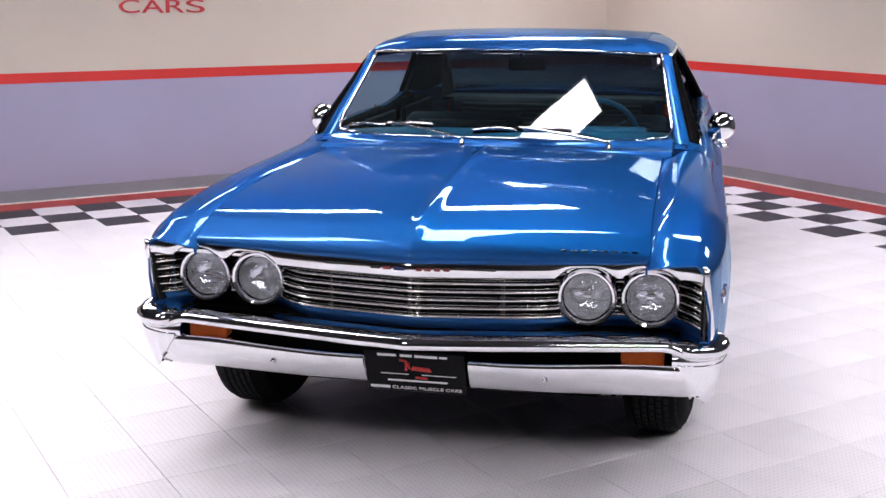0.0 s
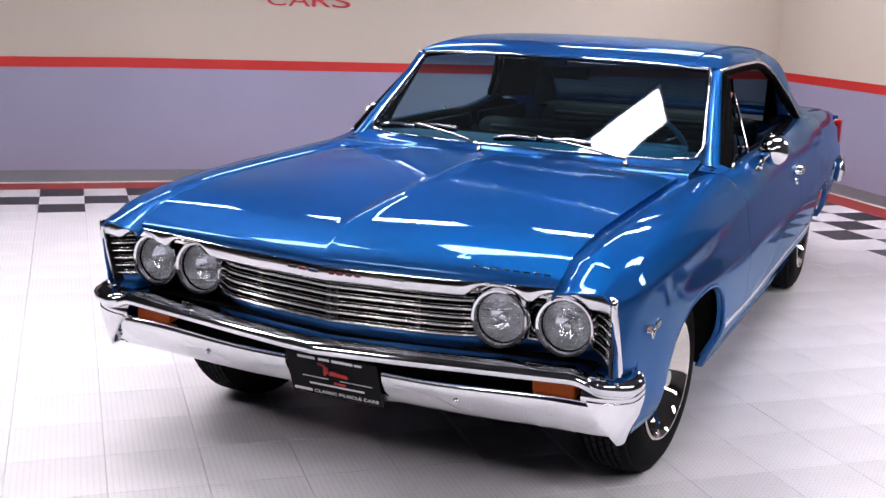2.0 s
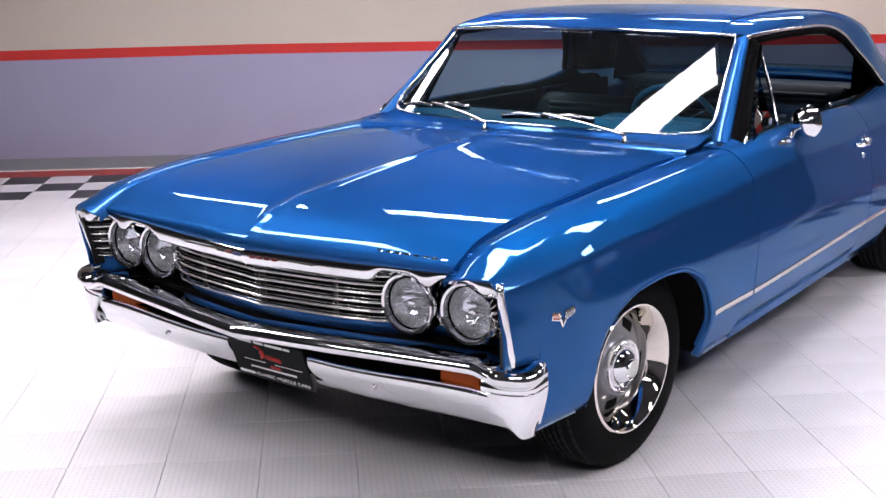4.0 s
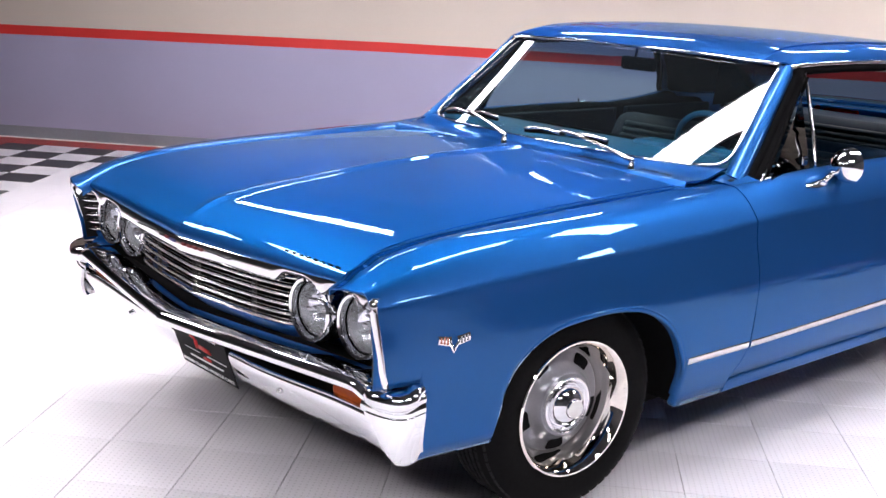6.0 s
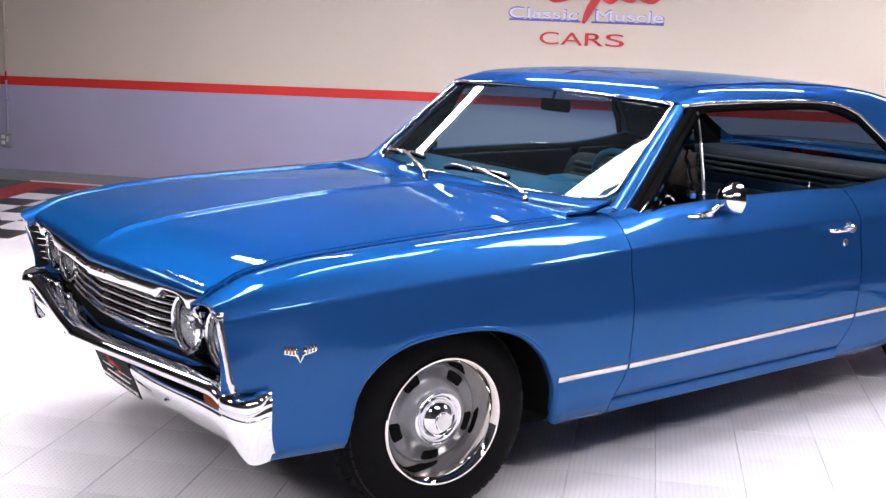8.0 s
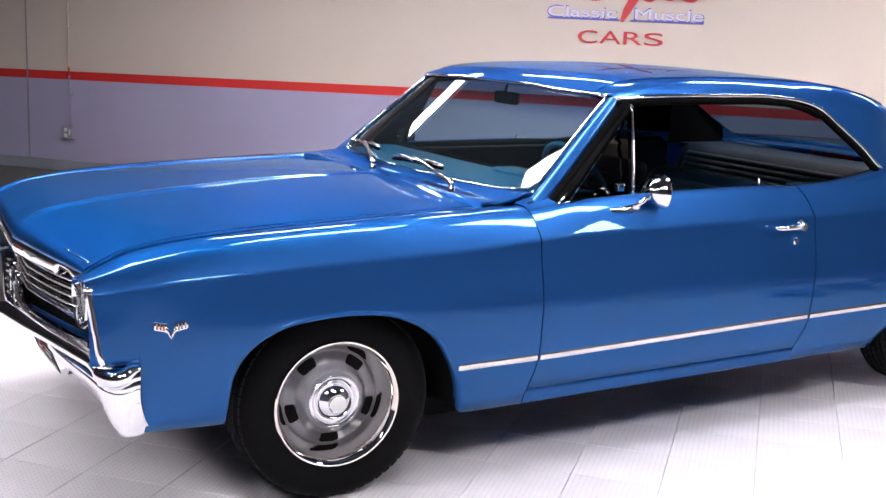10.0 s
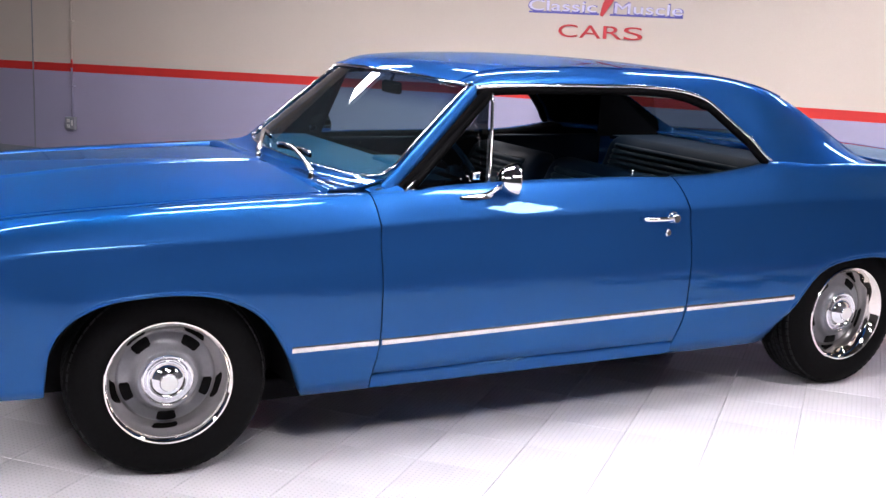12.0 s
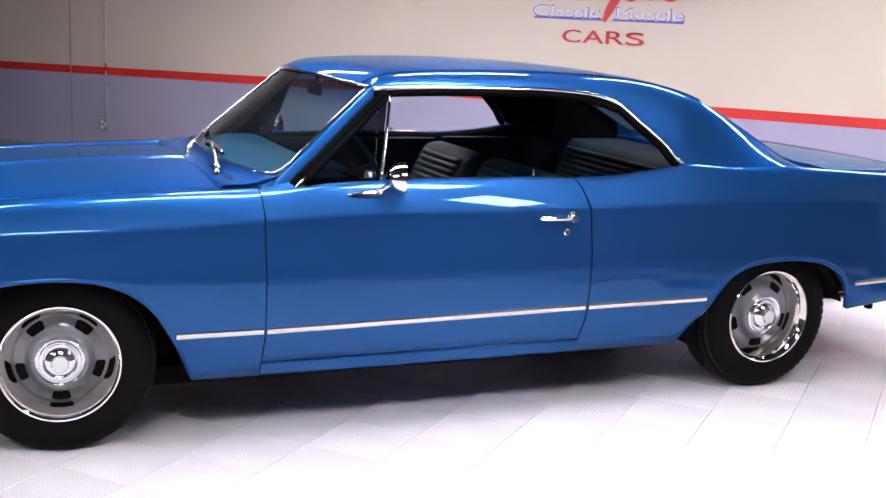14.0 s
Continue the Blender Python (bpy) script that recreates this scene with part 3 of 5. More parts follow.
def both_sides(name, columns, mat, label="", sharp=(), thick=0.006):
    """A panel and its mirror image, from columns of points along the car."""
    rows = [list(r) for r in zip(*columns)]
    a = sheet(name, rows, mat, car, label, thick, sharp)
    b = sheet(name, [[mirrored(p) for p in r] for r in rows], mat, car, label, thick, sharp, flip=True)
    return a, b


HOOD_SLOPE = pchip([(0.075, 0.62), (0.092, 0.46), (0.104, 0.36), (0.118, 0.26), (0.145, 0.20), (0.20, 0.155), (0.24, 0.130), (0.33, 0.103), (0.45, 0.092), (0.6, 0.084), (0.8, 0.068), (1.0, 0.054), (1.2, 0.036), (1.36, 0.02)])


MID_SLOPE = pchip([(0.075, 0.62), (0.092, 0.46), (0.104, 0.36), (0.118, 0.26), (0.145, 0.20), (0.20, 0.155), (0.24, 0.130), (0.33, 0.103), (0.45, 0.092), (0.6, 0.084), (0.8, 0.062), (1.0, 0.034), (1.2, 0.010), (1.36, -0.008)])


def hood_profile(nose, z_end, soften, slope):
    """Height over the distance from the nose: a few nose keys, then a gently flattening slope up to the cowl."""
    ds = lin(0.075, 1.36, 60)
    zs = [z_end]
    for a, b in zip(ds[::-1], ds[-2::-1]):
        zs.append(zs[-1] - (a - b) * slope((a + b) / 2) * (1 - soften * ramp((a + b) / 2, 0.15, 0.5)))
    return pchip(nose + list(zip(ds, zs[::-1])))


zH = hood_profile([(0, 0.752), (0.006, 0.772), (0.018, 0.786), (0.04, 0.802)], 0.920, 0.0, MID_SLOPE)
zK = hood_profile([(0, 0.771), (0.006, 0.779), (0.018, 0.786), (0.04, 0.795)], 0.897, 0.44, HOOD_SLOPE)


def zA(y):
    """Height of the fender's inner edge, along the hood seam."""
    return zK((y + 0.742) / 1.302 * 1.36) + 0.004 * ramp(y, 0.56, 0.68) if y > -0.742 else 0.771 + (y + 0.742) * 0.5


# front fenders
zB = pchip([(-0.79, 0.768), (-0.72, 0.788), (-0.6, 0.820), (-0.4, 0.852), (-0.2, 0.869), (0.0, 0.880), (0.3, 0.893), (0.68, 0.908)])
xB = pchip([(-0.79, 0.826), (-0.5, 0.834), (0.0, 0.838), (0.4, 0.836), (0.68, 0.830)])
xA = pchip([(-0.79, 0.694), (-0.6, 0.703), (0.5, 0.703), (0.60, 0.712), (0.68, 0.745)])


def bow(y, b, c, n=6, first=0.55):
    """Convex run from the crown b to just above the crease c."""
    out = []
    for t in lin(0, 1, n)[:-1] + [0.94]:
        out.append((b[0] + (c[0] - b[0]) * t, b[1] + (c[1] - b[1]) * (first * t + (1 - first) * t * t)))
    return out


def fender_top(y):
    a, b, c = (xA(y), zA(y)), (xB(y), zB(y)), (xC(y), zC(y))
    mid = ((a[0] + b[0]) / 2, (a[1] + b[1]) / 2 + 0.003)
    return [(a[0], a[1] - 0.015), a, mid] + bow(y, b, c, n=9, first=0.22)


ys = stations(-0.775, 0.680, (-0.772, -0.765, -0.755, -0.646, -0.645, -0.640, -0.635))
both_sides("front_fender", [side_rows(y, fender_top(y)) for y in ys], PAINT, "blue front fender", sharp=(1,))


# doors
zP = pchip([(0.68, 0.908), (0.76, 0.912), (0.966, 0.931), (1.41, 0.944), (1.77, 0.946), (1.98, 0.941), (2.15, 0.949), (2.31, 0.966), (2.475, 0.988), (2.7, 0.974), (2.96, 0.971), (3.3, 0.953), (3.6, 0.935), (4.08, 0.895)])
xP = pchip([(0.68, 0.838), (0.9, 0.862), (1.2, 0.868), (2.0, 0.872), (2.3, 0.866), (2.475, 0.863), (2.7, 0.868), (2.96, 0.862), (3.3, 0.855), (4.08, 0.83)])


def belt_top(y, deep=0.05):
    p, c = (xP(y), zP(y)), (xC(y), zC(y))
    return [(p[0] - deep, p[1] - 0.008), (p[0] - 0.012, p[1] + 0.001)] + bow(y, p, c, 7, 0.36)


def door_rear(z):
    return pchip([(0.2, 1.972), (0.5, 1.978), (0.8, 1.976), (0.88, 1.958), (0.95, 1.925)])(z)


cols = []
for s in lin(0, 1, 40):
    y0 = 0.684 + s * (1.975 - 0.684)
    col = []
    for x, y, z in side_rows(y0, belt_top(y0)):
        z = max(z, 0.300) if z < 0.304 else z
        yy = 0.684 + s * (door_rear(z) - 0.684)
        col.append((side_x(y0, z) if z < 0.31 else x, yy, z))
    # end the skin at the door's foot
    foot = [p for p in col if p[2] > 0.3015]
    while len(foot) < len(col) - 1:
        foot.append((side_x(y0, 0.301), foot[-1][1], 0.301))
    foot.append((foot[-1][0] - 0.02, foot[-1][1], 0.302))
    cols.append(foot)
both_sides("door", cols, PAINT, "blue door")
doors = [o for o in car.children if o.name.startswith("door")]

# sills under the doors
cols = []
for y in lin(0.684, 2.0, 24):
    pts = [(side_x(y, 0.292) - 0.03, 0.280), (side_x(y, 0.291) - 0.001, 0.291)]
    pts += [(side_x(y, z), z) for z in (0.28, 0.265, 0.25, 0.243)] + [(side_x(y, 0.24) - 0.03, 0.236), (side_x(y, 0.24) - 0.14, 0.236)]
    cols.append([(x, y, z) for x, z in pts])
both_sides("sill", cols, PAINT, "blue rocker panel")
for sgn in (1, -1):
    tube("door_seal", [(sgn * (side_x(y, 0.296) - 0.017), y, 0.296) for y in lin(0.69, 1.97, 12)], 0.010, SEAL, car, "black seal under the door", n=8)

# rear quarters
cols = []
for y in stations(1.981, 4.08, (2.475,)):
    rows = side_rows(y, belt_top(y, 0.05 if y < 2.5 else 0.07))
    if y < 2.1:
        rows = [(x, y - (1.975 - door_rear(z)) * (2.1 - y) / 0.119, z) for x, yy, z in rows]
    cols.append(rows)
both_sides("quarter_panel", cols, PAINT, "blue rear quarter panel", sharp=())

# wheel arch lips
for sgn in (1, -1):
    for arch in (FRONT_ARCH, REAR_ARCH):
        fa = pchip(arch)
        ya = [v for v in stations(arch[0][0] + 0.0005, arch[-1][0] - 0.0005)]
        tube("arch_lip", [(sgn * (side_x(y, fa(y)) - 0.002), y, fa(y) + 0.003) for y in ya], [0.003 + 0.0062 * ramp(min(y - ya[0], ya[-1] - y), 0, 0.09) for y in ya], PAINT, car, n=8)

# hood
def hood_front(x):
    return pchip([(0, -0.800), (0.26, -0.778), (0.5, -0.755), (0.70, -0.742)])(abs(x))


def hood_z(x, y):
    """Between the profile along the middle and the one along the fender seam."""
    t = abs(x) / 0.697
    yf = hood_front(x)
    s = (y - yf) / (0.56 - yf)
    a, b = zH(s * 1.36), zK(s * 1.36)
    ridge = 0.0055 * max(0.0, 1 - abs(x) / 0.030) * min(1, max(0, s - 0.02) * 20)
    return a + (b - a) * (0.45 * t + 0.55 * t ** 3) + ridge


rows = []
ss = [0, 0.003, 0.007, 0.012, 0.018, 0.026, 0.036, 0.05, 0.07, 0.095] + lin(0.125, 1, 24)
xs = lin(-0.697, -0.05, 20) + [-0.03, -0.022, -0.012, -0.004, 0, 0.004, 0.012, 0.022, 0.03] + lin(0.05, 0.697, 20)
lipd = [[(x, hood_front(x) + 0.010, hood_z(x, hood_front(x)) - 0.006) for x in xs]]
for s in ss:
    rows.append([(x, hood_front(x) + s * (0.56 - hood_front(x)), hood_z(x, hood_front(x) + s * (0.56 - hood_front(x)))) for x in xs])
hood = sheet("hood", lipd + rows, PAINT, car, "blue hood with a centre crease", flip=True)

# cowl panel below the windscreen
def cowl_point(x, t):
    """A flat strip behind the hood that turns up to the foot of the glass."""
    y1 = 0.674 + 0.115 * (x / 0.735) ** 2
    y = 0.566 + (y1 - 0.566) * t
    z0 = hood_z(min(abs(x), 0.69), 0.56) - 0.003
    flat = 0.9165 - 0.004 * abs(x)
    z = z0 + (flat - z0) * ramp(y, 0.566, 0.576)
    return Vector((x, y, z + (0.942 - z) * ramp(y, 0.652, y1)))


rows = [[cowl_point(a * 0.735, t) for a in lin(-1, 1, 25)] for t in (0, 0.04, 0.09, 0.2, 0.35, 0.5, 0.64, 0.72, 0.80, 0.86, 0.91, 0.95, 0.98, 1)]
cowl = sheet("cowl", rows, PAINT, car, "blue cowl panel", flip=True)
for k in range(30):
    x = 0.235 + k * 0.0135
    if not 0.475 < x < 0.505:
        t0 = 0.048 / (0.108 + 0.115 * (x / 0.735) ** 2)
        rows = [[cowl_point(x + dx, t0 * f) + Vector((0, 0, 0.0022)) for dx in (0.0, 0.0062)] for f in (1.0, 1.25, 1.5, 1.75)]
        sheet("vent_slot", rows, BLACK, cowl, "black cowl vent slot", thick=0.004, flip=True)


# panel closing the corner between cowl, fender and pillar
for sgn in (1, -1):
    rows = [[(sgn * x, y, 0.884 + 0.10 * (y - 0.56) - 0.06 * (x - 0.69)) for y in (0.555, 0.62, 0.69, 0.75, 0.81)] for x in (0.66, 0.72, 0.78, 0.835)]
    sheet("cowl_corner", rows, PAINT, car, "blue cowl corner", flip=sgn < 0)


# windscreen
def screen(a, b, off=0.0):
    x = a * ((0.738 + off) * (1 - b) + (0.668 + off) * b)
    y = (0.668 + 0.112 * (0.6 * a * a + 0.4 * a ** 4)) * (1 - b) + (1.078 + 0.060 * (0.6 * a * a + 0.4 * a ** 4)) * b - 0.002 * math.sin(math.pi * b)
    z = (0.944 + 0.004 * (1 - a * a)) * (1 - b) + (1.284 - 0.017 * a * a) * b + 0.0015 * math.sin(math.pi * b)
    return Vector((x, y, z))


rows = [[screen(a, b) for a in lin(-1, 1, 33)] for b in lin(0, 1, 17)]
glass = sheet("windscreen", rows, GLASS, car, "clear windscreen with a blue tinted top band", thick=0.0)
glass.visible_shadow = False
for sgn in (1, -1):
    edge = [screen(sgn, b) for b in lin(1, 0.12, 14)] + [screen(sgn * 0.98, 0.06), screen(sgn * 0.965, 0.025), screen(sgn * 0.92, 0.004), screen(sgn * 0.86, 0)]
    tube("windscreen_trim", [p + Vector((0, -0.006, 0.004)) for p in edge], 0.0064, CHROME, car, "bright windscreen trim", n=8)
tube("windscreen_trim", [screen(a, 0) + Vector((0, -0.005, -0.001)) for a in lin(-0.86, 0.86, 25)], 0.0036, CHROME, car, "thin bright trim at the foot of the glass", n=8)
tube("windscreen_trim", [screen(a, 1) + Vector((0, -0.004, 0.006)) for a in lin(-1, 1, 25)], 0.0068, CHROME, car, "bright windscreen trim", n=8)

# windscreen pillars
PILLAR = spline([(0.806, 0.768, 0.911), (0.778, 0.880, 1.002), (0.728, 1.066, 1.167), (0.703, 1.168, 1.262)], 16)
for sgn in (1, -1):
    rows = []
    for b in lin(0, 1, 16):
        p = screen(1, b, 0.004)
        q = PILLAR[round(b * 15)]
        if b == 0:
            p = p + Vector((0.01, -0.02, -0.014))
        m = (p + q) / 2 + Vector((0.012, -0.012, 0.004))
        rows.append([p + Vector((0, 0.012, -0.004)), p, p.lerp(m, 0.6) + Vector((0.003, -0.003, 0)), m, m.lerp(q, 0.5) + Vector((0.003, -0.001, 0)), q, q + Vector((-0.03, 0.012, 0))])
    if sgn < 0:
        rows = [[mirrored(p) for p in r] for r in rows]
    sheet("windscreen_pillar", rows, PAINT, car, "blue windscreen pillar", flip=sgn > 0)
    foot = [[(0.742, 0.70, 0.917), (0.80, 0.70, 0.914), (0.836, 0.70, 0.906)], [(0.745, 0.75, 0.930), (0.81, 0.75, 0.922), (0.846, 0.76, 0.909)], [(0.745, 0.80, 0.945), (0.81, 0.80, 0.935), (0.852, 0.82, 0.915)]]
    foot = [[(sgn * x, y, z) for x, y, z in r] for r in foot]
    sheet("pillar_foot", foot, PAINT, car, "blue pillar foot", flip=sgn < 0)

# roof: a crowned top between two crest lines, and shoulders that run on as the sail panels down to the deck
zR = pchip([(1.07, 1.288), (1.10, 1.308), (1.16, 1.328), (1.28, 1.341), (1.485, 1.353), (1.75, 1.358), (2.0, 1.353), (2.25, 1.339), (2.45, 1.317), (2.58, 1.292), (2.62, 1.281), (2.68, 1.262)])
zCrest = pchip([(1.125, 1.275), (1.15, 1.291), (1.20, 1.311), (1.3, 1.326), (1.5, 1.337), (1.75, 1.341), (2.0, 1.337), (2.2, 1.328), (2.36, 1.311), (2.51, 1.279), (2.63, 1.237), (2.74, 1.184), (2.84, 1.131), (3.015, 1.034), (3.19, 0.944)])
xCrest = pchip([(1.125, 0.60), (2.1, 0.605), (2.36, 0.645), (2.55, 0.680), (2.75, 0.690), (3.19, 0.690)])
ROOF_END = 2.62
rows = []
for s in [0, 0.008, 0.02, 0.04, 0.07] + lin(0.11, 1, 30):
    row = []
    for a in lin(-1, 1, 25):
        yc = 1.07 + (ROOF_END + 0.02 - 1.07) * s
        ye = 1.125 + (ROOF_END - 1.125) * s
        y = yc + (ye - yc) * a * a
        row.append((a * xCrest(ye), y, zR(yc) + (zCrest(ye) - zR(yc)) * (0.8 * a * a + 0.2 * a ** 6)))
    rows.append(row)
sheet("roof", rows, PAINT, car, "blue steel roof", flip=True)

# shoulders and sail panels: crest position and the point of the rail or belt line below it
SHOULDER = [
    (1.125, 0.701, 1.142, 1.268), (1.30, 0.711, 1.30, 1.277), (1.55, 0.716, 1.55, 1.281), (1.80, 0.717, 1.80, 1.281), (1.97, 0.716, 1.97, 1.274),
    (2.12, 0.719, 2.10, 1.258), (2.23, 0.733, 2.18, 1.233), (2.35, 0.772, 2.272, 1.160), (2.47, 0.815, 2.366, 1.079), (2.60, 0.858, 2.460, 0.992),
    (2.78, 0.866, 2.70, 0.976), (2.97, 0.860, 2.96, 0.971), (3.19, 0.80, 3.25, 0.951),
]
lines = [pchip([(k, row[c]) for k, row in enumerate(SHOULDER)]) for c in range(4)]
pi, po = [], []
for k in [0, 0.02, 0.05, 0.10, 0.16, 0.25, 0.4, 0.6, 0.8] + lin(1, 12, 78):
    yc, x, y, z = [f(k) for f in lines]
    pi.append(Vector((xCrest(yc), yc, zCrest(yc))))
    po.append(Vector((x, y, z)))
rows = []
for r in lin(0, 1, 16):
    row = []
    for a, b in zip(pi, po):
        span = (b - a).length
        slope = 2.8 * (zCrest(a[1]) - zR(min(a[1], ROOF_END))) / xCrest(a[1])
        t0 = Vector((1.0, 0.0, min(-0.02, slope) - 0.5 * ramp(a[1], 2.55, 3.1))).normalized() * span * (1.0 + 0.15 * ramp(a[1], 2.0, 2.2) - 0.75 * ramp(a[1], 2.3, 2.85))
        t1 = (Vector((0.25, 0.0, -0.97)).lerp(Vector((0.45, 0.05, -0.88)), ramp(a[1], 2.0, 2.4)) * span).lerp(b - a, ramp(a[1], 2.15, 2.7))
        h0, h1 = r ** 3 - 2 * r * r + r, r ** 3 - r * r
        row.append(a.lerp(b, r * r * (3 - 2 * r)) + t0 * h0 + t1 * h1)
    rows.append(row)
sheet("sail_panel", rows, PAINT, car, "blue roof shoulder and sail panel", flip=True)
sheet("sail_panel", [[mirrored(p) for p in r] for r in rows], PAINT, car, "blue roof shoulder and sail panel")
tail = [k for k, p in enumerate(pi) if p[1] > ROOF_END - 0.03]
inner = [[pi[k] + Vector((-0.001, 0, 0)) for k in tail], [Vector((pi[k][0] - 0.018, pi[k][1], min(pi[k][2] - 0.004, max(0.945, 1.240 - 0.80 * (pi[k][1] - 2.63))))) for k in tail]]
sheet("sail_return", inner, PAINT, car, "blue inner face of the sail panel")
sheet("sail_return", [[mirrored(p) for p in r] for r in inner], PAINT, car, "blue inner face of the sail panel", flip=True)

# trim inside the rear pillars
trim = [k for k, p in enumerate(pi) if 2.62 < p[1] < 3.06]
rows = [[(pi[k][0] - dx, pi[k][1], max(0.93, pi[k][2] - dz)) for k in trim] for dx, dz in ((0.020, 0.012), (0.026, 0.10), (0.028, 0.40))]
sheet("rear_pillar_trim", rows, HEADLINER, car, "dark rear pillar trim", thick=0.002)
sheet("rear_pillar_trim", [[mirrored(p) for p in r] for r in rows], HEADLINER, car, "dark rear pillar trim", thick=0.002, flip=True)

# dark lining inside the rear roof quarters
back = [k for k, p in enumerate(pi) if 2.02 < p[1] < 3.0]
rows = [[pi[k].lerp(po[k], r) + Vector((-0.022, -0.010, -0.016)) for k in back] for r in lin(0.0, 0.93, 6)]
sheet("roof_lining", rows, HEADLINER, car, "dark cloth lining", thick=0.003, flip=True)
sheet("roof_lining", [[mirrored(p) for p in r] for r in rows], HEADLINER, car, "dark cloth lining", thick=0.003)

# rear window and boot lid
rows = [[(a * (0.665 + 0.01 * b), 2.645 - 0.015 * a * a + (3.035 - 2.645) * b + 0.03 * (1 - a * a) * b, (1.258 - 0.020 * a * a) * (1 - b) + (0.950 + 0.01 * (1 - a * a)) * b) for a in lin(-1, 1, 21)] for b in lin(0, 1, 11)]
rw = sheet("rear_window", rows, GLASS_REAR, car, "tinted rear window", thick=0.0, flip=True)
rw.visible_shadow = False
rows = [[(a * 0.685, y, 0.945 + 0.014 * (1 - a * a)) for a in lin(-1, 1, 13)] for y in (3.02, 3.10, 3.18, 3.256)]
sheet("rear_deck", rows, PAINT, car, "blue deck between the sail panels", flip=True)
zT = pchip([(3.25, 0.958), (3.5, 0.952), (3.8, 0.935), (4.0, 0.912), (4.06, 0.895), (4.08, 0.86)])
rows = [[(a * 0.80, y, zT(y) + 0.012 * (1 - a * a) - 0.006 * a ** 6) for a in lin(-1, 1, 25)] for y in lin(3.25, 4.06, 18) + [4.078]]
sheet("boot_lid", rows, PAINT, car, "blue boot lid", flip=True)
rows = [[(a * 0.895, 4.082 - 0.03 * abs(a) ** 4, z) for a in lin(-1, 1, 15)] for z in lin(0.88, 0.43, 8)]
sheet("tail_panel", rows, PAINT, car, "blue tail panel", flip=False)
for s in (-1, 1):
    part("tail_light", box(s * 0.62, s * 0.912, 4.050, 4.105, 0.70, 0.845, 0.012), RED_LENS, car, "red tail light")
    part("tail_light_side", box(s * 0.880, s * 0.925, 4.00, 4.085, 0.70, 0.862, 0.010), RED_LENS, car, "red wrapped tail light end")
pts = spline([(-0.955, 3.86, 0.56), (-0.955, 4.0, 0.56), (-0.90, 4.11, 0.56), (-0.4, 4.15, 0.56), (0, 4.16, 0.56), (0.4, 4.15, 0.56), (0.90, 4.11, 0.56), (0.955, 4.0, 0.56), (0.955, 3.86, 0.56)], 50)
tube("rear_bumper", pts, 0.032, CHROME, car, "chrome rear bumper", n=14, flat=2.3)

